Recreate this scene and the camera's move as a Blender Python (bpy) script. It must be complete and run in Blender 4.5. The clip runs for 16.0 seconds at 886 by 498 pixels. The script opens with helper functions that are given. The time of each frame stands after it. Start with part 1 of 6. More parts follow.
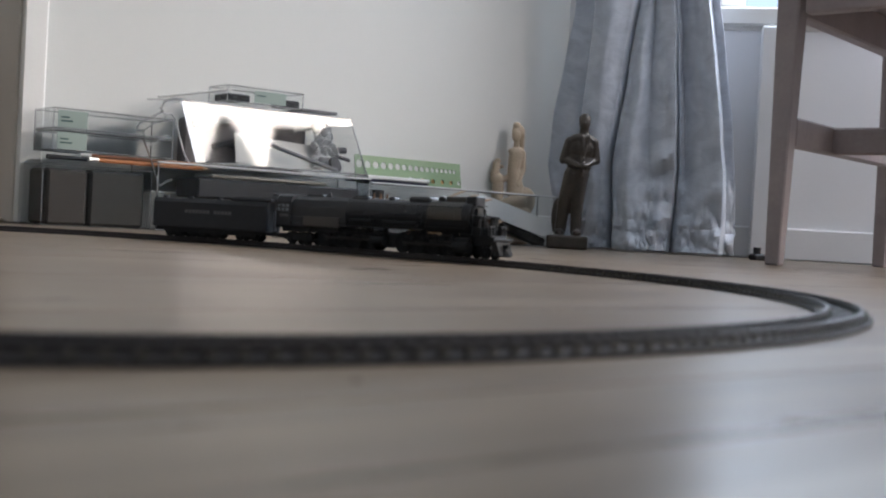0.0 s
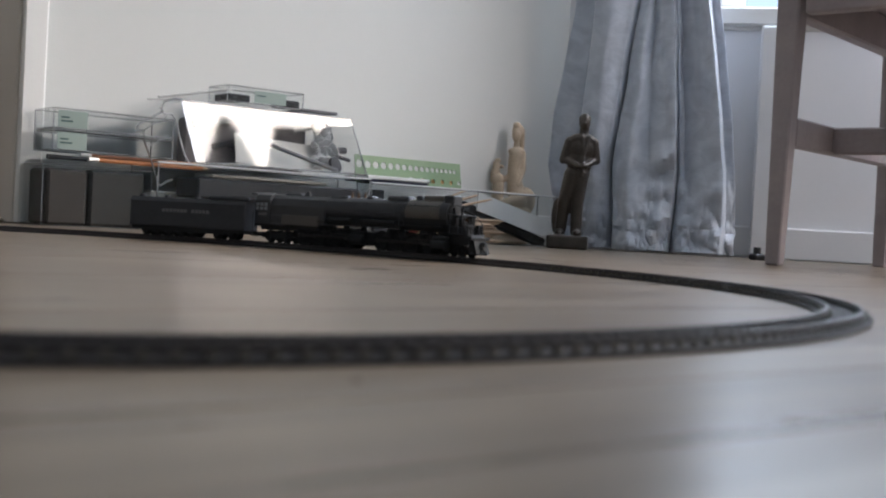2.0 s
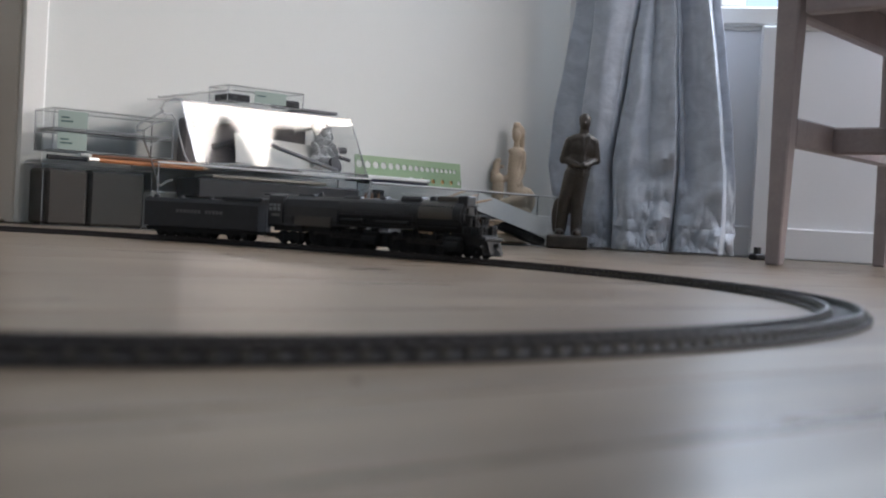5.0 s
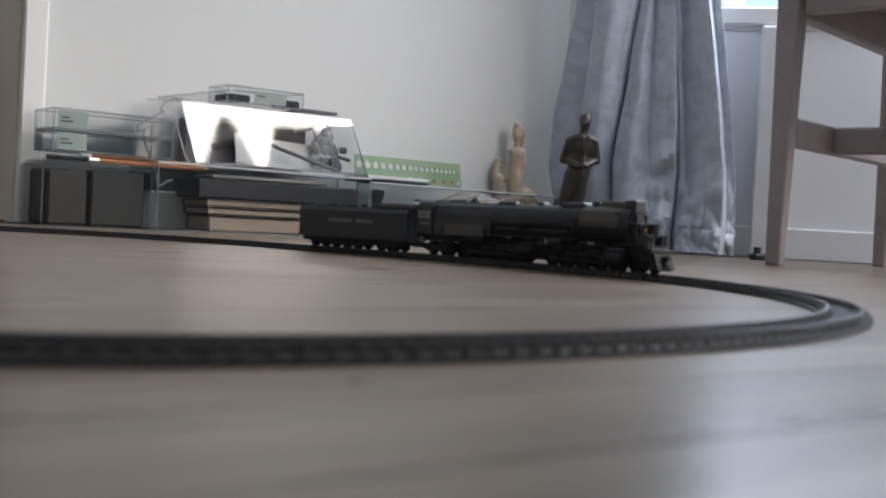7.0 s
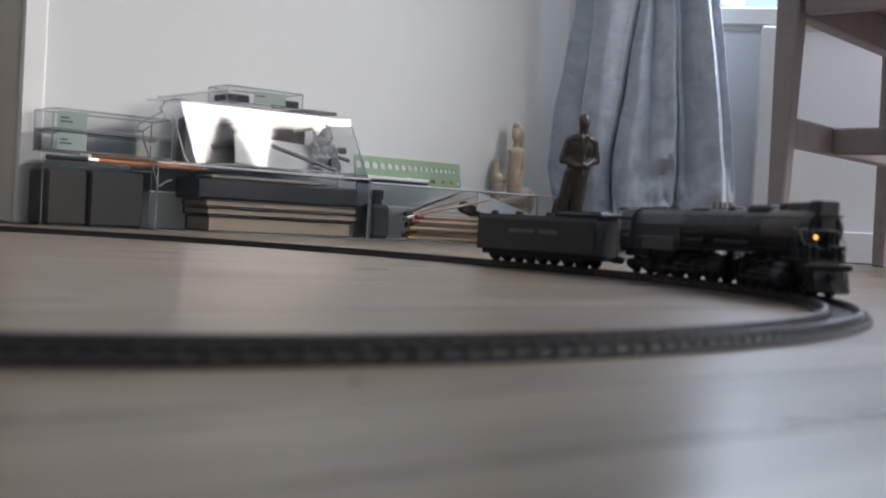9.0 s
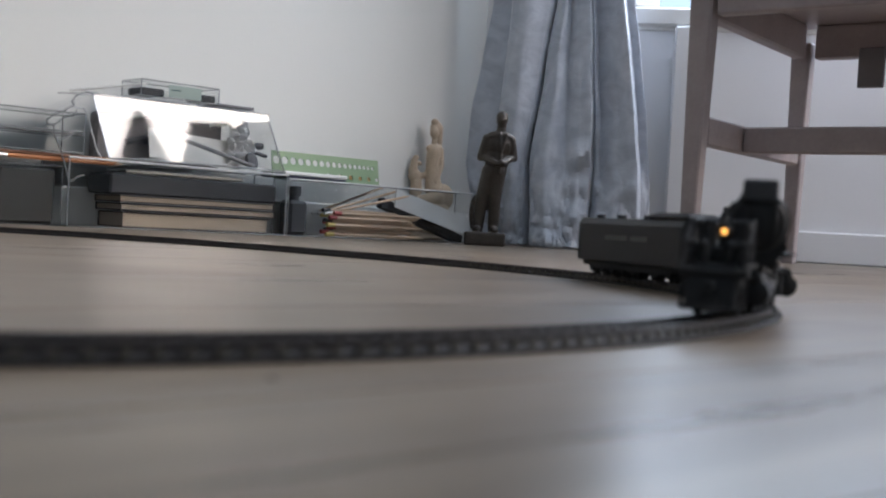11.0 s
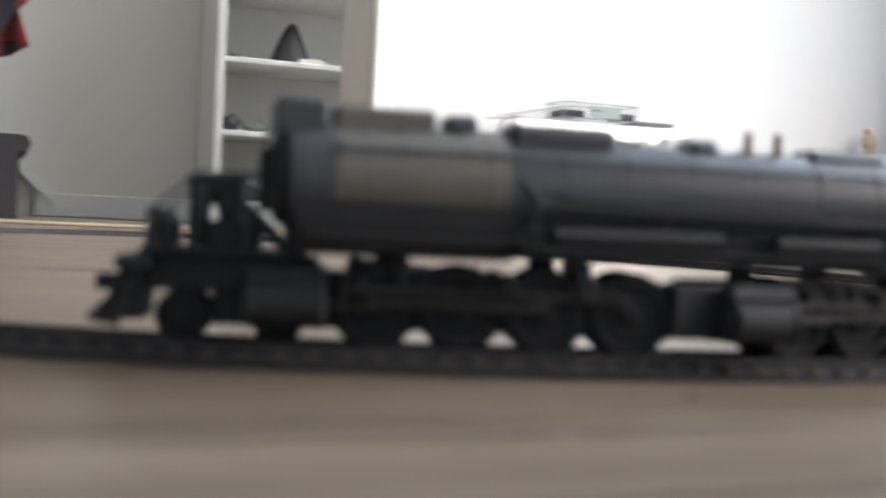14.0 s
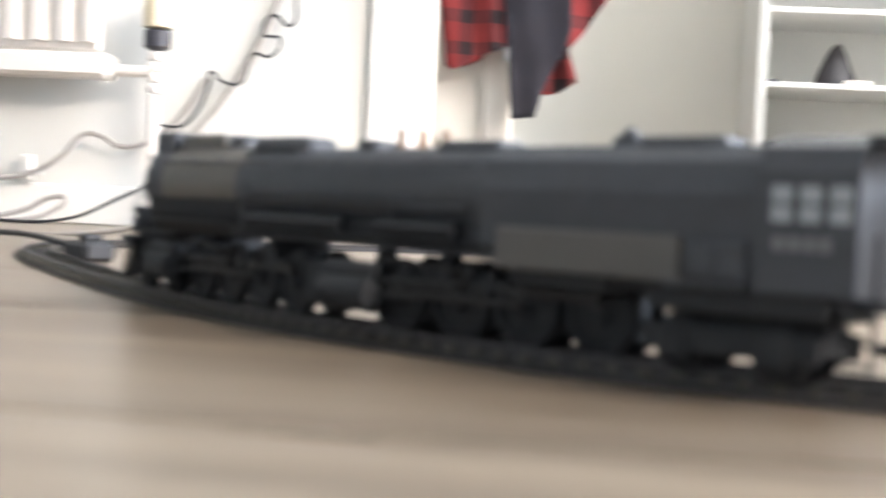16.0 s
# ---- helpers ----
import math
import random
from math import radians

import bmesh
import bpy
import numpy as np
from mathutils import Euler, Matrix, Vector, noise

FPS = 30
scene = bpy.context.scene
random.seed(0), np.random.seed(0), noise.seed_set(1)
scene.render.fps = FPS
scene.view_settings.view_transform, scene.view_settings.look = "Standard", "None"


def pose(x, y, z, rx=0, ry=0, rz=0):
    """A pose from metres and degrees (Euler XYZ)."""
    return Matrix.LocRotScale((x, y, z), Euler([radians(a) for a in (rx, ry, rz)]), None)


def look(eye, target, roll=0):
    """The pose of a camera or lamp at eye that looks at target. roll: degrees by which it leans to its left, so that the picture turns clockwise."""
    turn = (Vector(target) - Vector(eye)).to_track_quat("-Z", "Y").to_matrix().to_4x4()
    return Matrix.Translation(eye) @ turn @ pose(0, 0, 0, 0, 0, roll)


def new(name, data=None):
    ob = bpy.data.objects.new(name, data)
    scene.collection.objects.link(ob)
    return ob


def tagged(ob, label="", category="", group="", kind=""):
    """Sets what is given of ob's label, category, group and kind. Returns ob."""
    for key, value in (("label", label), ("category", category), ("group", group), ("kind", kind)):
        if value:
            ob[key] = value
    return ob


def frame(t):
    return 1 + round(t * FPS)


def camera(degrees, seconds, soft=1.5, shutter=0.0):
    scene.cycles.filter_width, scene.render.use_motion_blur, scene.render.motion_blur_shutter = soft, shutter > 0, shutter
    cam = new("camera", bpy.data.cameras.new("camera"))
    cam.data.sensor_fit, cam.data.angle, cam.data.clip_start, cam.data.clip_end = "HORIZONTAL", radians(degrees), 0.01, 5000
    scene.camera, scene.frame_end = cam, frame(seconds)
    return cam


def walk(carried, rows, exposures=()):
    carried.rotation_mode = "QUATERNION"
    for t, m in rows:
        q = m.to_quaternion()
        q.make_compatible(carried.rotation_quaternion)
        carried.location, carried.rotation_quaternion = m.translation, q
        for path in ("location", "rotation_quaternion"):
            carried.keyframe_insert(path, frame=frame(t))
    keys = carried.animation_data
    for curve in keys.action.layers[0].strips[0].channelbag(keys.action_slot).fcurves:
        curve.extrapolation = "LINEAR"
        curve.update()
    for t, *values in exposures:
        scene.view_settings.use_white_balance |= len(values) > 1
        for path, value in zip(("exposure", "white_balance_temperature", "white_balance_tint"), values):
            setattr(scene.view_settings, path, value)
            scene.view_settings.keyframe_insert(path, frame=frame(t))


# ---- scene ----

# camera: a phone lying low on the floor, turned in place
EYE_H = 0.03699
cam = camera(42.6, 16.0, soft=2.0, shutter=0.4)
cam.data.dof.use_dof = True
cam.data.dof.focus_distance = 1.9
cam.data.dof.aperture_fstop = 13


def aim(yaw, pitch, roll):
    return pose(0, 0, EYE_H, 0, 0, yaw) @ pose(0, 0, 0, pitch) @ pose(0, 0, 0, 0, roll) @ pose(0, 0, 0, 90)


TURN = [(0, -0.007, -1.309, -3.203), (8.2, 0.007, -1.312, -3.158), (9.4, -0.091, -1.283, -3.212), (10.0, -0.34, -1.263, -3.229), (10.3, -0.769, -1.263, -3.247), (10.5, -2.849, -1.254, -3.256), (10.7, -3.689, -1.254, -3.265), (11, -4.138, -1.244, -3.273), (12, -4.141, -1.249, -3.264), (12.2, -3.991, -1.26, -3.262), (12.5, -2.852, -1.291, -3.249), (12.7, -1.892, -1.302, -3.248), (12.9, -0.193, -1.313, -3.236), (13.0, 0.407, -1.324, -3.235), (13.2, 2.386, -1.295, -3.183), (13.5, 6.956, -1.376, -3.03), (13.6, 8.856, -1.409, -2.978), (13.8, 13.107, -1.444, -2.833), (14.0, 16.788, -1.479, -2.689), (14.1, 19.209, -1.479, -2.64), (14.3, 21.21, -1.488, -2.553), (14.5, 23.952, -1.497, -2.465), (14.7, 24.362, -1.487, -2.488), (15.0, 27.061, -1.477, -2.512), (15.3, 29.709, -1.438, -2.478), (15.5, 30.858, -1.419, -2.452), (15.8, 37.21, -1.417, -2.798), (16, 43.392, -1.416, -3.021)]
walk(cam, [(t, aim(y, p, r)) for t, y, p, r in TURN],
     exposures=[(0.0, 1.3, 5780, 12), (12.3, 1.33, 5680, 12), (13.6, 1.98, 5720, 12), (14.5, 2.85, 5860, 12), (15.2, 3.2, 5900, 12), (16.0, 3.4, 5980, 12)])

# ---- light ----
world = bpy.data.worlds.new("sky")
scene.world = world
world.use_nodes = True
_bg = world.node_tree.nodes["Background"]
_sky = world.node_tree.nodes.new("ShaderNodeTexSky")
_sky.sky_type = "NISHITA"
_sky.sun_disc = False
_sky.dust_density, _sky.ozone_density = 5.0, 0.6
_sky.sun_elevation, _sky.sun_rotation = radians(32), radians(98)
world.node_tree.links.new(_sky.outputs[0], _bg.inputs[0])
_bg.inputs[1].default_value = 0.15


def area_lamp(name, eye, target, w, h, watts, colour):
    d = bpy.data.lights.new(name, "AREA")
    d.shape, d.size, d.size_y, d.energy, d.color = "RECTANGLE", w, h, watts, colour
    ob = new(name, d)
    ob.matrix_world = look(eye, target)
    return ob


# ---- materials ----
MATS = {}


def mat(name, colour, rough=0.6, metal=0.0, var=0.15, scale=30.0, bump=0.1, fine=220.0, spec=0.5, trans=0.0, emit=0.0, ior=1.45, alpha=1.0, rand=0.0, coat=0.0):
    """A procedural surface: two scales of tone, fine relief, roughness that varies."""
    if name in MATS:
        return MATS[name]
    m = bpy.data.materials.new(name)
    m.use_nodes = True
    nt = m.node_tree
    b = nt.nodes["Principled BSDF"]
    tc = nt.nodes.new("ShaderNodeTexCoord")
    n1 = nt.nodes.new("ShaderNodeTexNoise")
    n1.inputs["Scale"].default_value = scale
    n1.inputs["Detail"].default_value = 5
    n2 = nt.nodes.new("ShaderNodeTexNoise")
    n2.inputs["Scale"].default_value = fine
    n2.inputs["Detail"].default_value = 3
    for n in (n1, n2):
        nt.links.new(tc.outputs["Object"], n.inputs["Vector"])
    mx = nt.nodes.new("ShaderNodeMix")
    mx.data_type = "RGBA"
    c = Vector(colour)
    mx.inputs[6].default_value = (*(c * (1 - var)), 1)
    mx.inputs[7].default_value = (*[min(1, v) for v in (c * (1 + var))], 1)
    add = nt.nodes.new("ShaderNodeMath")
    add.operation = "MULTIPLY_ADD"
    add.inputs[1].default_value = 0.35
    nt.links.new(n2.outputs[0], add.inputs[0])
    half = nt.nodes.new("ShaderNodeMath")
    half.operation = "MULTIPLY"
    half.inputs[1].default_value = 0.65
    nt.links.new(n1.outputs[0], half.inputs[0])
    nt.links.new(half.outputs[0], add.inputs[2])
    last = add.outputs[0]
    if rand:
        oi = nt.nodes.new("ShaderNodeObjectInfo")
        rr = nt.nodes.new("ShaderNodeMath")
        rr.operation = "MULTIPLY_ADD"
        rr.inputs[1].default_value = rand
        nt.links.new(oi.outputs["Random"], rr.inputs[0])
        nt.links.new(last, rr.inputs[2])
        last = rr.outputs[0]
    nt.links.new(last, mx.inputs[0])
    nt.links.new(mx.outputs[2], b.inputs["Base Color"])
    rm = nt.nodes.new("ShaderNodeMapRange")
    rm.inputs[3].default_value, rm.inputs[4].default_value = max(0.02, rough * 0.85), min(1, rough * 1.15)
    nt.links.new(n1.outputs[0], rm.inputs[0])
    nt.links.new(rm.outputs[0], b.inputs["Roughness"])
    b.inputs["Metallic"].default_value = metal
    b.inputs["Specular IOR Level"].default_value = spec
    b.inputs["Transmission Weight"].default_value = trans
    b.inputs["IOR"].default_value = ior
    b.inputs["Alpha"].default_value = alpha
    b.inputs["Coat Weight"].default_value = coat
    if emit:
        b.inputs["Emission Color"].default_value = (*colour, 1)
        b.inputs["Emission Strength"].default_value = emit
    if bump:
        bp = nt.nodes.new("ShaderNodeBump")
        bp.inputs["Strength"].default_value = bump
        bp.inputs["Distance"].default_value = 0.002
        nt.links.new(n2.outputs[0], bp.inputs["Height"])
        nt.links.new(bp.outputs[0], b.inputs["Normal"])
    MATS[name] = m
    return m


def clear_plastic(name, tint=(0.93, 0.96, 0.95), rough=0.06, gloss=0.3):
    """Thin clear plastic: mostly see-through, with a gloss that grows at grazing angles."""
    if name in MATS:
        return MATS[name]
    m = bpy.data.materials.new(name)
    m.use_nodes = True
    nt = m.node_tree
    nt.nodes.remove(nt.nodes["Principled BSDF"])
    out = nt.nodes["Material Output"]
    tr = nt.nodes.new("ShaderNodeBsdfTransparent")
    tr.inputs[0].default_value = (*tint, 1)
    gl = nt.nodes.new("ShaderNodeBsdfGlossy")
    gl.inputs["Roughness"].default_value = rough
    fr = nt.nodes.new("ShaderNodeLayerWeight")
    fr.inputs[0].default_value = 0.25
    pw = nt.nodes.new("ShaderNodeMath")
    pw.operation = "POWER"
    pw.inputs[1].default_value = 2.0
    mr = nt.nodes.new("ShaderNodeMath")
    mr.operation = "MULTIPLY_ADD"
    mr.inputs[1].default_value, mr.inputs[2].default_value = 0.28, gloss
    mr.use_clamp = True
    nt.links.new(fr.outputs["Facing"], pw.inputs[0])
    nt.links.new(pw.outputs[0], mr.inputs[0])
    mx = nt.nodes.new("ShaderNodeMixShader")
    nt.links.new(mr.outputs[0], mx.inputs[0])
    nt.links.new(tr.outputs[0], mx.inputs[1])
    nt.links.new(gl.outputs[0], mx.inputs[2])
    nt.links.new(mx.outputs[0], out.inputs[0])
    MATS[name] = m
    return m


WALL = mat("wall_paint", (0.67, 0.67, 0.645), 0.75, var=0.03, scale=3, bump=0.05, fine=160)
HALLW = mat("hall_paint", (0.74, 0.72, 0.66), 0.8, var=0.03, scale=3, bump=0.1, fine=160)
WHITEW = mat("white_satin_wall", (0.87, 0.87, 0.88), 0.5, var=0.03, scale=3, bump=0.05, fine=160)
TRIM = mat("white_trim", (0.78, 0.77, 0.74), 0.45, var=0.04, scale=12, bump=0.05)
GREYTRIM = mat("grey_trim", (0.83, 0.83, 0.84), 0.5, var=0.04, scale=12, bump=0.05)
CEIL = mat("ceiling_paint", (0.8, 0.8, 0.78), 0.85, var=0.02, scale=3)
BLACKPL = mat("black_plastic", (0.016, 0.016, 0.018), 0.45, var=0.3, scale=300, bump=0.15, fine=900)


# ---- mesh tools ----
def box(bm, x0, x1, y0, y1, z0, z1, bevel=0.0, m=None):
    r = bmesh.ops.create_cube(bm, size=1.0, matrix=Matrix.Translation(((x0 + x1) / 2, (y0 + y1) / 2, (z0 + z1) / 2)) @ Matrix.Diagonal((x1 - x0, y1 - y0, z1 - z0, 1)))
    vs = r["verts"]
    if bevel:
        es = list({e for v in vs for e in v.link_edges})
        g = bmesh.ops.bevel(bm, geom=es, offset=bevel, segments=1, affect="EDGES")
        vs = list({v for f in g["faces"] for v in f.verts} | {v for v in vs if v.is_valid})
    if m is not None:
        bmesh.ops.transform(bm, matrix=m, verts=[v for v in vs if v.is_valid])
    return vs


def cyl(bm, r, length, m, seg=20, r2=None):
    """A cylinder or cone along its own z, centred, placed by m."""
    return bmesh.ops.create_cone(bm, cap_ends=True, segments=seg, radius1=r, radius2=r if r2 is None else r2, depth=length, matrix=m)["verts"]


def ball(bm, r, m, u=14, v=10):
    return bmesh.ops.create_uvsphere(bm, u_segments=u, v_segments=v, radius=r, matrix=m)["verts"]


def prism(bm, outline, y0, y1, m=None):
    """An outline in x, z drawn out along y."""
    a = [bm.verts.new((x, y0, z)) for x, z in outline]
    b = [bm.verts.new((x, y1, z)) for x, z in outline]
    n = len(a)
    bm.faces.new(a)
    bm.faces.new(b[::-1])
    for i in range(n):
        bm.faces.new((a[i], b[i], b[(i + 1) % n], a[(i + 1) % n]))
    if m is not None:
        bmesh.ops.transform(bm, matrix=m, verts=a + b)
    return a + b


def rod(bm, p, q, r, seg=8):
    p, q = Vector(p), Vector(q)
    d = q - p
    return cyl(bm, r, d.length, Matrix.Translation((p + q) / 2) @ d.to_track_quat("Z", "Y").to_matrix().to_4x4(), seg)


def lathe(bm, profile, seg=20, m=None):
    """A profile of (radius, z) turned about z."""
    rings = [[bm.verts.new((r * math.cos(2 * math.pi * k / seg), r * math.sin(2 * math.pi * k / seg), z)) for k in range(seg)] for r, z in profile]
    for a, b in zip(rings, rings[1:]):
        for k in range(seg):
            bm.faces.new((a[k], a[(k + 1) % seg], b[(k + 1) % seg], b[k]))
    bm.faces.new(rings[0][::-1])
    bm.faces.new(rings[-1])
    vs = [v for r in rings for v in r]
    if m is not None:
        bmesh.ops.transform(bm, matrix=m, verts=vs)
    return vs


def done(name, bm, material, smooth=False):
    bmesh.ops.recalc_face_normals(bm, faces=bm.faces)
    me = bpy.data.meshes.new(name)
    bm.to_mesh(me)
    bm.free()
    me.materials.append(material)
    if smooth:
        me.shade_smooth()
        me.set_sharp_from_angle(angle=radians(38))
    return me


def part(name, bm, material, parent, label="", smooth=False, at=None, kind=""):
    ob = new(name, done(name, bm, material, smooth))
    ob.parent = parent
    if at is not None:
        ob.matrix_basis = at
    return tagged(ob, label, kind=kind)


def thing(name, m, label, category, group="", kind=""):
    ob = new(name)
    ob.empty_display_size = 0.02
    ob.matrix_basis = m
    return tagged(ob, label, category, group, kind)


def solid(name, bm, material, label="", category="", kind="", m=None, group="", smooth=False):
    ob = new(name, done(name, bm, material, smooth))
    if m is not None:
        ob.matrix_basis = m
    return tagged(ob, label, category, group, kind)


# ---- the room ----
# the long wall: from the door's edge J along U; N points away from the room
BIG = 1.046  # ratio of the furnishings' units to metres
J = Vector((-0.63, 1.69, 0)) * BIG
U = Vector((0.788, 0.616, 0)).normalized()
N = Vector((-U.y, U.x, 0))
WA = Matrix(((U.x, N.x, 0, J.x), (U.y, N.y, 0, J.y), (0, 0, 1, 0), (0, 0, 0, 1))) @ Matrix.Scale(BIG, 4)
CORNER = WA @ Vector((1.10, 0, 0))
# the window wall from the corner
A2 = radians(-14)
U2 = Vector((math.cos(A2), math.sin(A2), 0))
N2 = Vector((-U2.y, U2.x, 0))
WW = Matrix(((U2.x, N2.x, 0, CORNER.x), (U2.y, N2.y, 0, CORNER.y), (0, 0, 1, 0), (0, 0, 0, 1))) @ Matrix.Scale(BIG, 4)
HIGH = 2.42
DOOR_W = 0.766


def wall_piece(name, m, boxes, material, label):
    bm = bmesh.new()
    for b in boxes:
        box(bm, *b)
    return solid(name, bm, material, label, "wall", "structure", m)
area_lamp("window_daylight", WW @ Vector((0.84, -0.02, 1.38)), WW @ Vector((0.82, -1.5, 1.1)), 1.12, 1.78, 23, (0.88, 0.95, 1.0))
area_lamp("side_daylight", (2.33, 0.95, 1.86), (0.2, 1.1, 0.5), 1.5, 0.5, 3, (0.9, 0.95, 1.0))
# unseen fill lamp added inside the hall, which has no window here
area_lamp("hall_fill", WA @ Vector((0.74, 0.42, 1.75)), WA @ Vector((-0.6, 0.9, 0.5)), 0.5, 0.9, 10.5, (1.0, 0.985, 0.94))
T = 0.16  # thickness of the long wall
ROOM_R = 2.35  # the side wall with the big window
ROOM_B = -2.4
ROOM_L = -3.2

# floor: a screed with laminate planks laid along the long wall
bm = bmesh.new()
box(bm, -9, 9, -9, 9, -0.12, -0.009)
floor = solid("floor", bm, mat("underlay", (0.12, 0.11, 0.1), 0.9), "grey-brown wood-look laminate floor with a soft sheen", "floor", "structure")


def laminate():
    m = bpy.data.materials.new("laminate")
    m.use_nodes = True
    nt = m.node_tree
    b = nt.nodes["Principled BSDF"]
    tc = nt.nodes.new("ShaderNodeTexCoord")
    oi = nt.nodes.new("ShaderNodeObjectInfo")
    mp = nt.nodes.new("ShaderNodeMapping")
    mp.inputs["Scale"].default_value = (2.2, 38, 1)
    off = nt.nodes.new("ShaderNodeVectorMath")
    off.operation = "SCALE"
    off.inputs[3].default_value = 37.0
    com = nt.nodes.new("ShaderNodeCombineXYZ")
    nt.links.new(oi.outputs["Random"], com.inputs[0])
    nt.links.new(oi.outputs["Random"], com.inputs[1])
    nt.links.new(com.outputs[0], off.inputs[0])
    add = nt.nodes.new("ShaderNodeVectorMath")
    nt.links.new(tc.outputs["Object"], add.inputs[0])
    nt.links.new(off.outputs[0], add.inputs[1])
    nt.links.new(add.outputs[0], mp.inputs[0])
    grain = nt.nodes.new("ShaderNodeTexNoise")
    grain.inputs["Scale"].default_value, grain.inputs["Detail"].default_value, grain.inputs["Distortion"].default_value = 1.6, 7, 0.6
    nt.links.new(mp.outputs[0], grain.inputs["Vector"])
    blot = nt.nodes.new("ShaderNodeTexNoise")
    blot.inputs["Scale"].default_value = 7
    nt.links.new(add.outputs[0], blot.inputs["Vector"])
    ramp = nt.nodes.new("ShaderNodeValToRGB")
    ramp.color_ramp.elements[0].position, ramp.color_ramp.elements[0].color = 0.34, (0.108, 0.084, 0.062, 1)
    ramp.color_ramp.elements[1].position, ramp.color_ramp.elements[1].color = 0.68, (0.238, 0.19, 0.14, 1)
    mixf = nt.nodes.new("ShaderNodeMath")
    mixf.operation = "MULTIPLY_ADD"
    mixf.inputs[1].default_value = 0.75
    t2 = nt.nodes.new("ShaderNodeMath")
    t2.operation = "MULTIPLY_ADD"
    t2.inputs[1].default_value, t2.inputs[2].default_value = 0.25, -0.02
    nt.links.new(blot.outputs[0], t2.inputs[0])
    nt.links.new(grain.outputs[0], mixf.inputs[0])
    nt.links.new(t2.outputs[0], mixf.inputs[2])
    nt.links.new(mixf.outputs[0], ramp.inputs[0])
    nt.links.new(ramp.outputs[0], b.inputs["Base Color"])
    rr = nt.nodes.new("ShaderNodeMapRange")
    rr.inputs[3].default_value, rr.inputs[4].default_value = 0.18, 0.42
    wear = nt.nodes.new("ShaderNodeTexNoise")
    wear.inputs["Scale"].default_value, wear.inputs["Detail"].default_value, wear.inputs["Distortion"].default_value = 5, 6, 0.8
    nt.links.new(tc.outputs["Object"], wear.inputs["Vector"])
    wm = nt.nodes.new("ShaderNodeMath")
    wm.operation = "MULTIPLY_ADD"
    wm.inputs[1].default_value = 0.55
    hm = nt.nodes.new("ShaderNodeMath")
    hm.operation = "MULTIPLY"
    hm.inputs[1].default_value = 0.45
    nt.links.new(grain.outputs[0], hm.inputs[0])
    nt.links.new(wear.outputs[0], wm.inputs[0])
    nt.links.new(hm.outputs[0], wm.inputs[2])
    nt.links.new(wm.outputs[0], rr.inputs[0])
    nt.links.new(rr.outputs[0], b.inputs["Roughness"])
    b.inputs["Specular IOR Level"].default_value = 0.085
    bp = nt.nodes.new("ShaderNodeBump")
    bp.inputs["Strength"].default_value, bp.inputs["Distance"].default_value = 0.12, 0.0004
    nt.links.new(grain.outputs[0], bp.inputs["Height"])
    nt.links.new(bp.outputs[0], b.inputs["Normal"])
    return m


LAMINATE = laminate()

# walls
wall_piece("wall_door", WA, [(0, 1.10, 0, T, 0, HIGH), (-4.2, -DOOR_W, 0, T, 0, HIGH), (-DOOR_W, 0, 0, T, 2.05, HIGH)], WALL, "white painted wall with an open doorway")
WIN0, WIN1, SILL = 0.30, 1.75, 0.488
wall_piece("wall_window", WW, [(-0.1, 2.25, 0, 0.14, 0, SILL - 0.03), (-0.1, WIN0, 0, 0.14, SILL - 0.03, HIGH), (WIN1, 2.25, 0, 0.14, SILL - 0.03, HIGH), (WIN0, WIN1, 0, 0.14, 2.25, HIGH)], WHITEW, "white wall below a wide window")
wall_piece("wall_side", None, [(ROOM_R, ROOM_R + 0.14, -2.6, 0.15, 0, HIGH * BIG), (ROOM_R, ROOM_R + 0.14, 1.75, 2.4, 0, HIGH * BIG), (ROOM_R, ROOM_R + 0.14, 0.15, 1.75, 0, 0.55), (ROOM_R, ROOM_R + 0.14, 0.15, 1.75, 2.2, HIGH * BIG)], WALL, "white wall with a large window")
wall_piece("wall_back", None, [(-4, ROOM_R, ROOM_B - 0.14, ROOM_B, 0, HIGH * BIG)], WALL, "plain white wall")
wall_piece("wall_far_left", None, [(-4.14, -4.0, -2.6, 0.5, 0, HIGH * BIG)], WALL, "plain white wall")
for hall_box in ((-2.6, 0.9, 1.05, 1.15, 0, HIGH), (0.9, 1.0, T, 1.15, 0, HIGH), (-2.7, -2.6, T, 1.15, 0, HIGH)):
    wall_piece("wall_hall", WA, [hall_box], HALLW, "cream painted hall wall")
bm = bmesh.new()
box(bm, -4.5, 2.9, -2.7, 4.2, HIGH * BIG, HIGH * BIG + 0.1)
solid("ceiling", bm, CEIL, "plain white ceiling", "ceiling", "structure")

# window frames and glass of the window wall
win = thing("window_1", WW, "white framed window above a panelled wall", "window", kind="structure")
bm = bmesh.new()
for x0, x1, z0, z1 in ((WIN0, WIN1, SILL + 0.012, SILL + 0.022), (WIN0, WIN1, 2.19, 2.25), (WIN0, WIN0 + 0.05, SILL + 0.0225, 2.19), (WIN1 - 0.05, WIN1, SILL + 0.0225, 2.19), (1.0, 1.06, SILL + 0.0225, 2.19)):
    box(bm, x0, x1, 0.05, 0.1, z0, z1, 0.004)
part("window_frame", bm, TRIM, win)
bm = bmesh.new()
box(bm, WIN0 - 0.02, WIN1 + 0.02, -0.018, 0.14, SILL - 0.028, SILL + 0.01, 0.005)
part("window_sill", bm, TRIM, win, "white painted window sill")
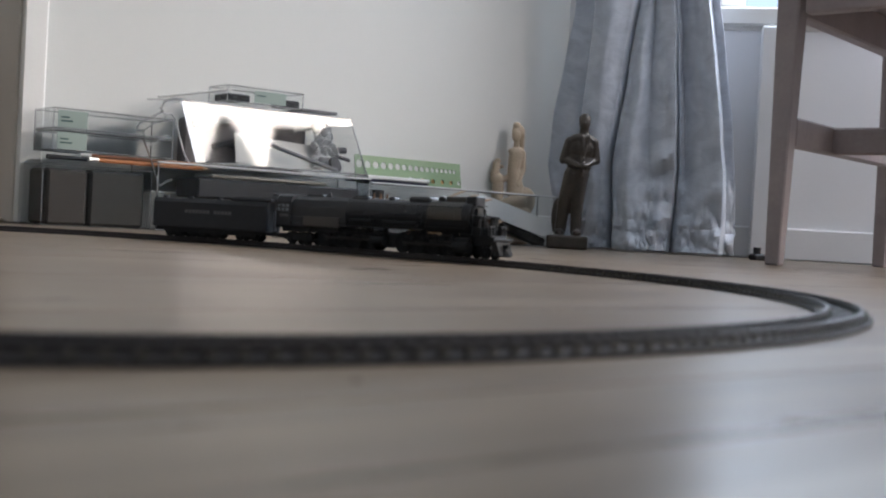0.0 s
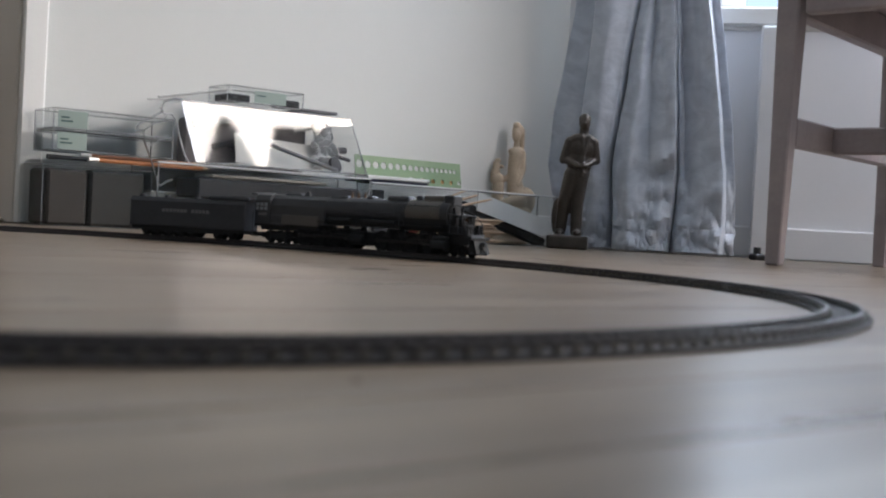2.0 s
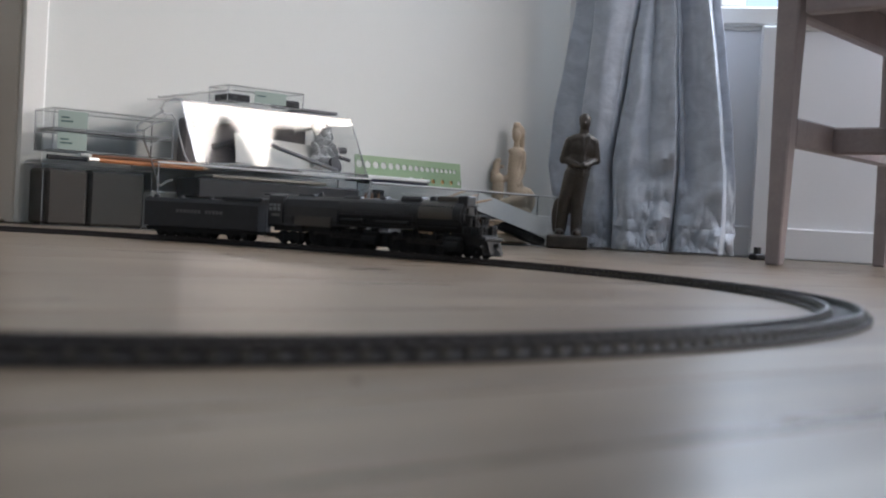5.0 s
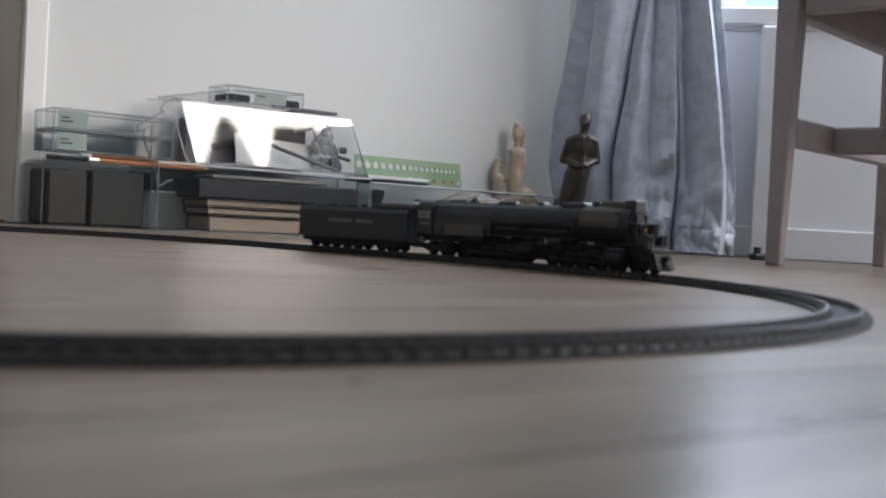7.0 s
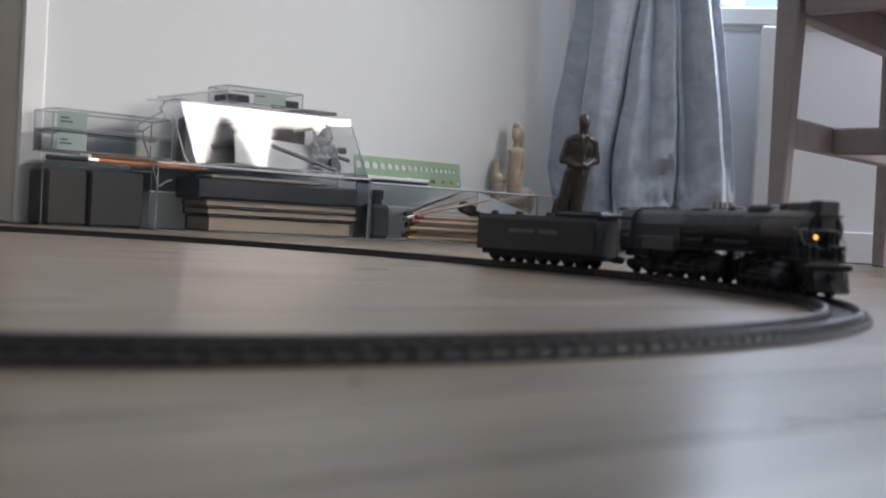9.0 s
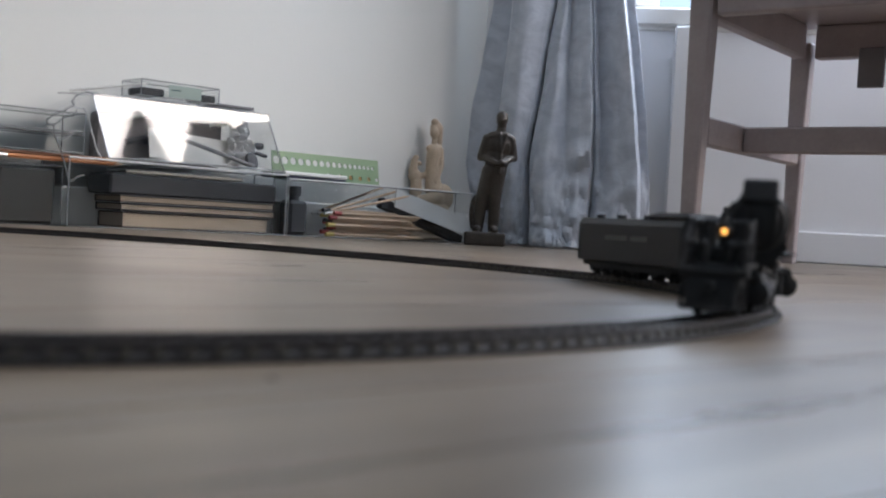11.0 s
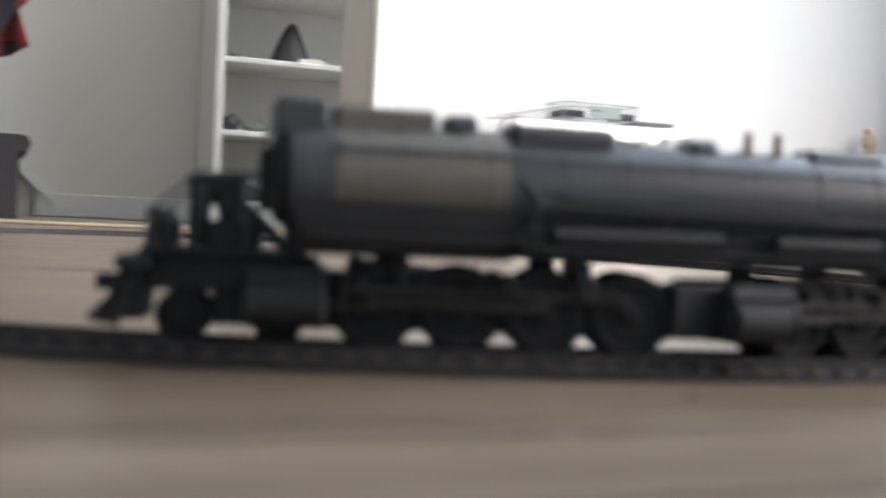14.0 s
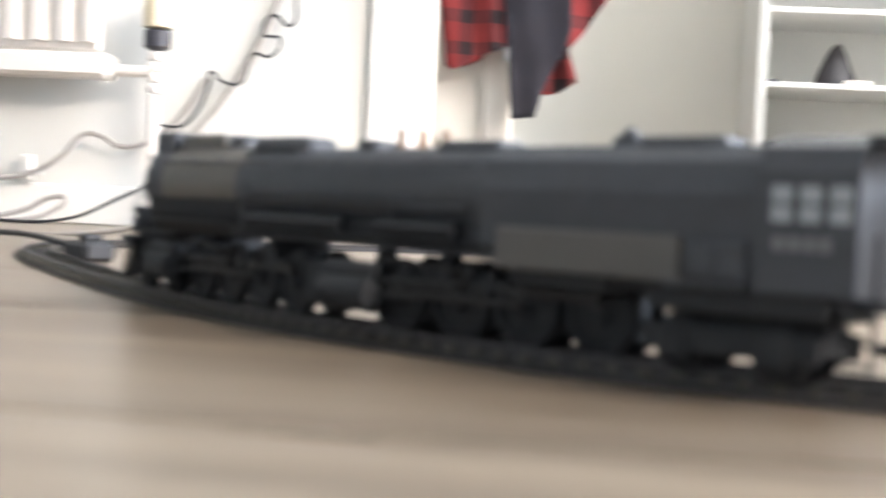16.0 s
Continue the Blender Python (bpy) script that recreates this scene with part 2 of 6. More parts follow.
# panel under the sill, post and skirting
bm = bmesh.new()
box(bm, 0.02, 2.2, -0.012, -0.001, 0.0, 0.063, 0.003)
solid("baseboard_1", bm, GREYTRIM, "low pale skirting under the window", "skirting", "structure", WW)
bm = bmesh.new()
box(bm, 0.385, 0.432, -0.035, -0.001, 0.0, SILL - 0.03, 0.004)
solid("trim_post", bm, GREYTRIM, "pale upright casing below the window", "trim", "structure", WW)
bm = bmesh.new()
box(bm, 0.02, 0.384, -0.006, -0.001, 0.452, 0.468, 0.002)
box(bm, 0.434, 2.2, -0.006, -0.001, 0.452, 0.468, 0.002)
solid("trim_strip", bm, TRIM, "narrow strip under the sill", "trim", "structure", WW)

# side window
win2 = thing("window_2", Matrix.Identity(4), "large side window with a white frame", "window", kind="structure")
bm = bmesh.new()
for y0, y1, z0, z1 in ((0.15, 1.75, 0.55, 0.61), (0.15, 1.75, 2.14, 2.2), (0.15, 0.21, 0.61, 2.14), (1.69, 1.75, 0.61, 2.14)):
    box(bm, ROOM_R + 0.05, ROOM_R + 0.1, y0, y1, z0, z1, 0.004)
part("window_frame", bm, TRIM, win2)
bm = bmesh.new()
box(bm, ROOM_R - 0.03, ROOM_R + 0.14, 0.13, 1.77, 0.535, 0.548, 0.003)
part("window_sill", bm, TRIM, win2)

# door casing and lining
casing = thing("door_1", WA, "white door casing round an open doorway", "door frame", kind="structure")
CREAM = mat("cream_lining", (0.66, 0.61, 0.55), 0.5, var=0.05, scale=14)
for nm, b in (("casing_board", (-0.012, 0.024, -0.014, -0.001, 0, 2.1)), ("casing_board", (-DOOR_W - 0.064, -DOOR_W + 0.004, -0.016, -0.001, 0, 2.1)), ("casing_head", (-DOOR_W - 0.064, 0.024, -0.014, -0.001, 2.102, 2.16))):
    bm = bmesh.new()
    box(bm, *b, 0.003)
    part(nm, bm, TRIM, casing)
for b in ((-0.016, -0.001, 0.0, T, 0.0, 2.03), (-DOOR_W + 0.001, -DOOR_W + 0.016, 0.0, T, 0.0, 2.03), (-DOOR_W + 0.02, -0.02, 0.0, T, 2.03, 2.048)):
    bm = bmesh.new()
    box(bm, *b, 0.002)
    part("lining_board", bm, CREAM, casing, "cream door lining")
bm = bmesh.new()
box(bm, -DOOR_W + 0.018, -0.018, 0.02, 0.055, 0.0, 0.006, 0.002)
solid("threshold_strip", bm, mat("brass_strip", (0.55, 0.47, 0.34), 0.35, 0.8, 0.2, 60), "worn metal threshold strip in the doorway", "threshold", "structure", WA)
for i, (a0, a1) in enumerate(((-3.6, -DOOR_W - 0.066), (0.026, 1.09))):
    bm = bmesh.new()
    box(bm, a0, a1, -0.012, -0.001, 0, 0.062, 0.003)
    solid("baseboard", bm, TRIM, "low white skirting board", "skirting", "structure", WA)
bm = bmesh.new()
box(bm, -0.48, -0.11, 1.036, 1.049, 0, 0.055, 0.003)
solid("baseboard", bm, TRIM, "low cream skirting board in the hall", "skirting", "structure", WA)

# ---- the hall: stair foot, newel, spandrel panel ----
stair = thing("staircase", WA, "white wooden staircase foot with a dark grey carpeted step", "staircase")
CARPET = mat("carpet", (0.05, 0.05, 0.055), 0.95, var=0.4, scale=60, bump=0.8, fine=900)
bm = bmesh.new()
prism(bm, [(-0.70, 0.0), (-0.52, 0.0), (-0.52, 0.125), (-0.506, 0.128), (-0.499, 0.141), (-0.506, 0.154), (-0.52, 0.157), (-0.70, 0.157)], 0.535, 1.0)
part("step", bm, CARPET, stair, "dark grey carpeted bottom step")
bm = bmesh.new()
box(bm, -1.6, -0.74, 0.56, 1.0, 0.0, 0.31)
part("step", bm, CARPET, stair)
bm = bmesh.new()
box(bm, -0.69, -0.633, 0.475, 0.532, 0, 1.05, 0.004)
part("newel_post", bm, TRIM, stair, "square white newel post")
bm = bmesh.new()
box(bm, -1.9, -0.692, 0.505, 0.522, 0.0, 1.5)
part("spandrel_panel", bm, TRIM, stair, "pale panel below the stair")
bm = bmesh.new()
prism(bm, [(-1.25, 0.66), (-1.25, 0.615), (-0.692, 0.127), (-0.692, 0.172)], 0.488, 0.503)
part("stringer", bm, TRIM, stair, "white diagonal stair rail")
bm = bmesh.new()
box(bm, -1.9, -0.692, 0.49, 0.504, 0.0, 0.05, 0.002)
part("base_rail", bm, TRIM, stair)
bm = bmesh.new()
prism(bm, [(-1.3, 0.86), (-1.3, 0.825), (-0.44, 0.03), (-0.44, 0.062)], 1.03, 1.048)
part("wall_stringer", bm, TRIM, stair)

# bookcase in the hall
bk = thing("bookcase", WA, "white open bookcase with dark ornaments on its shelves", "bookcase")
for nm, b in (("side_panel", (-0.118, -0.1, 0.8, 1.04, 0, 1.6)), ("side_panel", (0.42, 0.438, 0.8, 1.04, 0, 1.6)), ("back_panel", (-0.1, 0.42, 1.03, 1.04, 0.0, 1.6)), ("plinth", (-0.1, 0.42, 0.806, 0.82, 0, 0.046))):
    bm = bmesh.new()
    box(bm, *b, 0.0015)
    part(nm, bm, TRIM, bk)
for z in (0.05, 0.206, 0.368, 0.53, 0.69, 0.85, 1.01, 1.17, 1.33, 1.58):
    bm = bmesh.new()
    box(bm, -0.0995, 0.4195, 0.802, 1.029, z - 0.006, z + 0.006, 0.0015)
    part("shelf", bm, TRIM, bk)

DARK = mat("dark_ornament", (0.035, 0.032, 0.035), 0.6, var=0.5, scale=40, bump=0.4, fine=120)


def lump(name, a, b, z, sx, sy, sz, label, category, material, seed=0, rough=0.25):
    """A rounded, uneven little ornament resting at z."""
    bm = bmesh.new()
    bmesh.ops.create_icosphere(bm, subdivisions=3, radius=1.0)
    for v in bm.verts:
        k = 1 + rough * noise.noise(v.co * 1.7 + Vector((seed * 3.1, seed, 0)))
        v.co = Vector((v.co.x * sx * k, v.co.y * sy * k, max(-0.75, v.co.z * k) * sz))
    lo = min(v.co.z for v in bm.verts)
    for v in bm.verts:
        v.co.z -= lo
    return solid(name, bm, material, label, category, "", WA @ Matrix.Translation((a, b, z)), smooth=True)


bm = bmesh.new()
lathe(bm, [(0.046, 0), (0.044, 0.01), (0.034, 0.04), (0.022, 0.07), (0.012, 0.088), (0.004, 0.095)], 14)
for v in bm.verts:
    v.co += 0.004 * Vector(noise.noise_vector(v.co * 45)) if v.co.z > 0.001 else Vector((0, 0, 0))
solid("ornament_cone", bm, DARK, "dark pointed ornament on a bookcase shelf", "ornament", "", WA @ Matrix.Translation((0.062, 0.87, 0.3742)), smooth=True)
lump("spectacle_case", -0.08, 0.84, 0.3742, 0.02, 0.01, 0.006, "small black object on a bookcase shelf", "case", DARK, 1, 0.1)
bm = bmesh.new()
box(bm, 0.07, 0.125, 0.81, 0.835, 0.3742, 0.384, 0.002)
solid("little_box", bm, CREAM, "small cream box on a bookcase shelf", "box", "", WA)
lump("stone", -0.075, 0.84, 0.2122, 0.02, 0.018, 0.022, "dark rounded stone on a bookcase shelf", "stone", DARK, 2)
lump("stone", -0.02, 0.84, 0.2122, 0.026, 0.015, 0.012, "grey flat stone on a bookcase shelf", "stone", mat("grey_stone", (0.16, 0.16, 0.15), 0.8, var=0.3), 3)
lump("stone", 0.09, 0.85, 0.2122, 0.045, 0.02, 0.016, "long dark stone on a bookcase shelf", "stone", DARK, 4)
lump("shoe", -0.04, 0.86, 0.0562, 0.06, 0.03, 0.02, "dark low shoe on the bottom shelf", "shoe", DARK, 5)
lump("shoe", 0.06, 0.87, 0.0562, 0.05, 0.03, 0.018, "dark low shoe on the bottom shelf", "shoe", DARK, 6)
bm = bmesh.new()
box(bm, 0.085, 0.15, 0.74, 0.79, 0.0, 0.022, 0.004)
solid("red_box", bm, mat("red_card", (0.13, 0.03, 0.03), 0.6), "small dark red box on the hall floor", "box", "", WA)


# coat over the newel: stiff cloth panels
def plaid():
    m = bpy.data.materials.new("plaid_cloth")
    m.use_nodes = True
    nt = m.node_tree
    b = nt.nodes["Principled BSDF"]
    b.inputs["Roughness"].default_value = 0.95
    tc = nt.nodes.new("ShaderNodeTexCoord")
    cols = []
    for axis in (0, 2):
        w = nt.nodes.new("ShaderNodeTexWave")
        w.bands_direction = "X" if axis == 0 else "Z"
        w.inputs["Scale"].default_value, w.inputs["Distortion"].default_value, w.inputs["Detail"].default_value = 5.2, 0.6, 1
        nt.links.new(tc.outputs["Object"], w.inputs["Vector"])
        r = nt.nodes.new("ShaderNodeValToRGB")
        r.color_ramp.interpolation = "CONSTANT"
        for e, (p, c) in zip(r.color_ramp.elements, ((0, 0.12), (0.36, 1.0))):
            e.position, e.color = p, (c, c, c, 1)
        nt.links.new(w.outputs[1], r.inputs[0])
        cols.append(r)
    mu = nt.nodes.new("ShaderNodeMath")
    mu.operation = "ADD"
    nt.links.new(cols[0].outputs[0], mu.inputs[0])
    nt.links.new(cols[1].outputs[0], mu.inputs[1])
    rr = nt.nodes.new("ShaderNodeValToRGB")
    for e, (p, c) in zip(rr.color_ramp.elements, ((0.1, (0.022, 0.018, 0.022, 1)), (1.0, (0.24, 0.032, 0.034, 1)))):
        e.position, e.color = p, c
    md = nt.nodes.new("ShaderNodeMath")
    md.operation = "MULTIPLY"
    md.inputs[1].default_value = 0.5
    nt.links.new(mu.outputs[0], md.inputs[0])
    nt.links.new(md.outputs[0], rr.inputs[0])
    nt.links.new(rr.outputs[0], b.inputs["Base Color"])
    return m


PLAID = plaid()
LINING = mat("dark_lining", (0.03, 0.03, 0.042), 0.9, var=0.3, scale=50, bump=0.5, fine=700)


def cloth(name, outline, b, thick, material, parent, label="", ripple=0.012, seed=0):
    """A hanging flap with a given outline, ribbed by folds."""
    bm = bmesh.new()
    vs = [bm.verts.new((x, 0, z)) for x, z in outline]
    f = bm.faces.new(vs)
    bmesh.ops.triangulate(bm, faces=[f])
    for _ in range(4):
        bmesh.ops.subdivide_edges(bm, edges=[e for e in bm.edges if e.calc_length() > 0.018], cuts=1)
        bmesh.ops.triangulate(bm, faces=bm.faces[:])
    for v in bm.verts:
        v.co.y = b + ripple * math.sin(v.co.x * 75 + seed + v.co.z * 12) + 0.012 * noise.noise(v.co * 14 + Vector((seed, 0, 0)))
    ob = part(name, bm, material, parent, label, smooth=True)
    so = ob.modifiers.new("thickness", "SOLIDIFY")
    so.thickness = thick
    return ob


coat = thing("coat", WA, "red and black plaid coat hung over the newel post", "coat")
cloth("front_flap", [(-0.80, 0.62), (-0.76, 0.33), (-0.748, 0.322), (-0.70, 0.345), (-0.64, 0.372), (-0.60, 0.40), (-0.60, 0.62)], 0.425, 0.004, PLAID, coat)
cloth("back_flap", [(-0.62, 0.62), (-0.61, 0.37), (-0.575, 0.283), (-0.545, 0.29), (-0.511, 0.309), (-0.53, 0.37), (-0.46, 0.47), (-0.44, 0.62)], 0.45, 0.004, PLAID, coat, seed=2)
cloth("lining", [(-0.655, 0.5), (-0.645, 0.37), (-0.632, 0.33), (-0.631, 0.234), (-0.589, 0.236), (-0.576, 0.285), (-0.545, 0.35), (-0.53, 0.40), (-0.53, 0.5)], 0.405, 0.005, LINING, coat, "dark blue-black lining", 0.006, 1)
bm = bmesh.new()
box(bm, -0.648, -0.64, 0.383, 0.386, 0.335, 0.362, 0.001)
part("zip_pull", bm, mat("zip_metal", (0.3, 0.3, 0.3), 0.3, 0.9), coat)

# ---- the wall beside the door: radiator, valve, cables ----
rad = thing("radiator", WA, "white panel radiator with upright ribs", "radiator")
RADW = mat("radiator_enamel", (0.74, 0.70, 0.66), 0.35, var=0.03, scale=10, bump=0.03)
bm = bmesh.new()
box(bm, -2.05, -1.235, -0.062, -0.045, 0.262, 0.86, 0.004)
part("back_plate", bm, RADW, rad)
for i in range(20):
    bm = bmesh.new()
    x = -2.03 + i * 0.0405
    prism(bm, [(x, -0.062), (x + 0.007, -0.078), (x + 0.021, -0.078), (x + 0.028, -0.062)], 0.275, 0.845, Matrix(((1, 0, 0, 0), (0, 0, 1, 0), (0, 1, 0, 0), (0, 0, 0, 1))))
    part("rib", bm, RADW, rad)
bm = bmesh.new()
box(bm, -2.06, -1.215, -0.08, -0.03, 0.222, 0.259, 0.006)
part("bottom_rail", bm, RADW, rad)
for x in (-1.95, -1.3):
    bm = bmesh.new()
    box(bm, x, x + 0.03, -0.044, -0.001, 0.3, 0.5)
    part("bracket", bm, RADW, rad)
valve = thing("radiator_valve", WA @ Matrix.Translation((-1.148, -0.055, 0)), "cream thermostatic radiator valve on a white pipe", "valve")
bm = bmesh.new()
lathe(bm, [(0.016, 0.30), (0.022, 0.302), (0.023, 0.33), (0.019, 0.355), (0.008, 0.36)], 18)
part("cap", bm, mat("cream_cap", (0.66, 0.58, 0.42), 0.4), valve, "cream thermostat head", True)
bm = bmesh.new()
lathe(bm, [(0.012, 0.268), (0.02, 0.273), (0.02, 0.296), (0.014, 0.299)], 18)
part("collar", bm, mat("dark_collar", (0.03, 0.03, 0.04), 0.4), valve, "dark collar", True)
bm = bmesh.new()
for k in range(4):
    lathe(bm, [(0.0095, 0.204 + k * 0.016), (0.0115, 0.207 + k * 0.016), (0.0115, 0.214 + k * 0.016), (0.0095, 0.218 + k * 0.016)], 14)
part("neck", bm, RADW, valve, "ribbed white neck", True)
bm = bmesh.new()
cyl(bm, 0.0085, 0.2, Matrix.Translation((0, 0, 0.1)), 14)
rod(bm, (-0.06, 0, 0.236), (0, 0, 0.236), 0.009, 12)
part("pipe", bm, RADW, valve)


def cable(name, points, r, material, label, category="cable", m=None):
    cu = bpy.data.curves.new(name, "CURVE")
    cu.dimensions, cu.bevel_depth, cu.bevel_resolution, cu.resolution_u = "3D", r, 2, 8
    s = cu.splines.new("BEZIER")
    s.bezier_points.add(len(points) - 1)
    for p, co in zip(s.bezier_points, points):
        p.co = co
        p.handle_left_type = p.handle_right_type = "AUTO"
    cu.materials.append(material)
    ob = new(name, cu)
    if m is not None:
        ob.matrix_basis = m
    return tagged(ob, label, category)


CABLE_B = mat("black_cable", (0.02, 0.02, 0.022), 0.5)
CABLE_G = mat("grey_cable", (0.35, 0.33, 0.31), 0.5)
cable("wall_cable", [(-1.17, -0.01, 0.165), (-1.13, -0.012, 0.158), (-1.115, -0.01, 0.163), (-1.08, -0.008, 0.228), (-1.078, -0.01, 0.245), (-1.06, -0.012, 0.232), (-1.03, -0.01, 0.23), (-1.012, -0.01, 0.275), (-0.985, -0.014, 0.272), (-0.972, -0.01, 0.30), (-0.995, -0.014, 0.305), (-0.985, -0.01, 0.335), (-0.955, -0.014, 0.32), (-0.95, -0.01, 0.36), (-0.965, -0.01, 0.42), (-0.93, -0.01, 0.55)], 0.0022, CABLE_B, "thin black cable looped along the wall", m=WA)
cable("grey_cable", [(-1.10, -0.008, 0.15), (-1.06, -0.006, 0.20), (-1.02, -0.006, 0.265), (-0.985, -0.006, 0.34), (-0.95, -0.006, 0.45)], 0.005, CABLE_G, "pale grey cable clipped to the wall", m=WA)
cable("grey_cable", [(-1.145, -0.008, 0.15), (-1.115, -0.006, 0.185), (-1.085, -0.006, 0.235)], 0.0045, CABLE_G, "pale grey cable clipped to the wall", m=WA)
cable("skirting_cable", [(-1.9, -0.04, 0.07), (-1.42, -0.035, 0.066), (-1.37, -0.03, 0.07), (-1.345, -0.03, 0.078), (-1.30, -0.03, 0.105), (-1.265, -0.03, 0.14), (-1.24, -0.028, 0.138), (-1.21, -0.026, 0.124), (-1.17, -0.02, 0.132), (-1.14, -0.018, 0.155)], 0.004, CABLE_G, "grey cable resting along the skirting")
bpy.data.objects["skirting_cable"].matrix_basis = WA
cable("looped_cable", [(-1.6, -0.1, 0.004), (-1.385, -0.09, 0.006), (-1.331, -0.08, 0.02), (-1.29, -0.078, 0.04), (-1.27, -0.08, 0.038), (-1.285, -0.085, 0.02), (-1.33, -0.1, 0.004), (-1.5, -0.13, 0.004)], 0.004, CABLE_G, "grey cable standing up in a loop on the floor", m=WA)
cable("lead_cable", [(-1.7, -0.12, 0.003), (-1.385, -0.12, 0.003), (-1.25, -0.11, 0.01), (-1.19, -0.09, 0.04), (-1.15, -0.06, 0.07), (-1.13, -0.03, 0.12)], 0.0025, CABLE_B, "thin black cable rising from the floor to the wall", m=WA)
bm = bmesh.new()
box(bm, -1.366, -1.35, -0.028, -0.012, 0.064, 0.105, 0.003)
box(bm, -1.372, -1.344, -0.02, -0.001, 0.074, 0.08, 0.001)
solid("pipe_clip", bm, TRIM, "small white clip on the skirting board", "clip", "", WA)
cable("floor_cable", [(-1.4, 0.55, 0.004), (-1.1, 0.62, 0.004), (-0.98, 0.66, 0.03), (-0.86, 0.60, 0.035), (-0.8, 0.55, 0.004)], 0.003, CABLE_G, "grey cable curling over the floor")
cable("power_cable", [(-1.3, 0.30, 0.003), (-0.95, 0.36, 0.004), (-0.80, 0.385, 0.012), (-0.70, 0.375, 0.009), (-0.655, 0.368, 0.007)], 0.0022, CABLE_B, "black power cable leading to the toy track")
bm = bmesh.new()
box(bm, -0.66, -0.632, 0.352, 0.374, 0.0, 0.013, 0.003)
box(bm, -0.65, -0.64, 0.357, 0.369, 0.013, 0.017, 0.001)
solid("track_connector", bm, BLACKPL, "small black plug feeding the toy track", "connector")

# ---- along the long wall: clear boxes with drawing things ----
CLEAR = clear_plastic("clear_plastic", (0.965, 0.97, 0.97), gloss=0.014)
CLEAR_LID = clear_plastic("clear_lid", (0.97, 0.975, 0.975), 0.03, 0.08)
EDGE = clear_plastic("plastic_edge", (0.86, 0.87, 0.88), 0.22, 0.5)
# opaque pale colour standing in for light caught on clear rims
RIM_SHINE = mat("painted_rim_shine", (0.72, 0.74, 0.75), 0.12, var=0.5, scale=60, coat=0.5)
LABEL = mat("green_label", (0.27, 0.33, 0.3), 0.7, var=0.06)
INK = mat("label_ink", (0.05, 0.09, 0.09), 0.7)
DARKBOX = mat("dark_cover", (0.02, 0.021, 0.025), 0.5, var=0.3, scale=40)
PAGES = mat("page_edges", (0.5, 0.41, 0.31), 0.9, var=0.2, scale=12, fine=500)
PAPER = mat("white_paper", (0.72, 0.72, 0.7), 0.8, var=0.04)
GREYCARD = mat("grey_card", (0.6, 0.6, 0.59), 0.8, var=0.08)
ORANGE = mat("pencil_orange", (0.42, 0.17, 0.06), 0.4, var=0.2)
RAWWOOD = mat("pencil_wood", (0.5, 0.36, 0.24), 0.6, var=0.25, rand=0.5)
STEEL = mat("pencil_metal", (0.6, 0.6, 0.58), 0.3, 0.9)
YELLOW = mat("pencil_yellow", (0.6, 0.48, 0.12), 0.45)
REDP = mat("pencil_red", (0.35, 0.06, 0.05), 0.45)


def clear_case(name, a0, a1, b0, b1, z0, z1, label, wall=0.0016, lid=True, rim=0.0022, m=WA, bright=False):
    """A clear box: five thin walls, and bright edges where its plastic is seen end on."""
    t = thing(name, m @ Matrix.Translation(((a0 + a1) / 2, (b0 + b1) / 2, z0)), label, "storage box")
    x, y, h = (a1 - a0) / 2, (b1 - b0) / 2, z1 - z0
    for nm, bx in (("front_wall", (-x, x, -y, -y + wall, 0, h)), ("back_wall", (-x, x, y - wall, y, 0, h)), ("end_wall", (-x, -x + wall, -y + wall, y - wall, 0, h)), ("end_wall", (x - wall, x, -y + wall, y - wall, 0, h)), ("base", (-x + wall, x - wall, -y + wall, y - wall, 0, wall))):
        bm = bmesh.new()
        box(bm, *bx)
        part(nm, bm, CLEAR, t)
    if lid:
        bm = bmesh.new()
        box(bm, -x, x, -y, y, h, h + wall)
        part("lid", bm, CLEAR, t)
    bm = bmesh.new()
    r = rim / 2
    for sx in (-x, x):
        for sy in (-y, y):
            rod(bm, (sx, sy, 0.001), (sx, sy, h), r, 6)
    for z in (0.0012, h):
        if z < h or not bright:
            rod(bm, (-x, -y, z), (x, -y, z), r, 6)
        rod(bm, (-x, y, z), (x, y, z), r, 6)
        rod(bm, (-x, -y, z), (-x, y, z), r, 6)
        rod(bm, (x, -y, z), (x, y, z), r, 6)
    part("edge", bm, EDGE, t, "glinting plastic edge")
    # front rim whose caught light is painted as a pale colour
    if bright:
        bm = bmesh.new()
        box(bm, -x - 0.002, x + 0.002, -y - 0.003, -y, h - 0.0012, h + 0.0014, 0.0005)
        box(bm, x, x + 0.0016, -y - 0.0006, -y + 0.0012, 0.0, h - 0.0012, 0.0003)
        part("rim", bm, RIM_SHINE, t, "folded clear plastic rim with its shine painted pale")
    return t


def label_on(t, x0, x1, y, z0, z1, lines=2):
    bm = bmesh.new()
    box(bm, x0, x1, y - 0.0006, y, z0, z1)
    lb = part("paper_label", bm, LABEL, t, "pale green paper label")
    for k in range(lines):
        bm = bmesh.new()
        w = (x1 - x0) * (0.28 if k == 0 else 0.4)
        zz = z0 + (z1 - z0) * (0.55 - 0.22 * k)
        box(bm, x0 + 0.004, x0 + 0.004 + w, y - 0.0012, y - 0.0007, zz, zz + (z1 - z0) * 0.1)
        part("text_bar", bm, INK, lb)


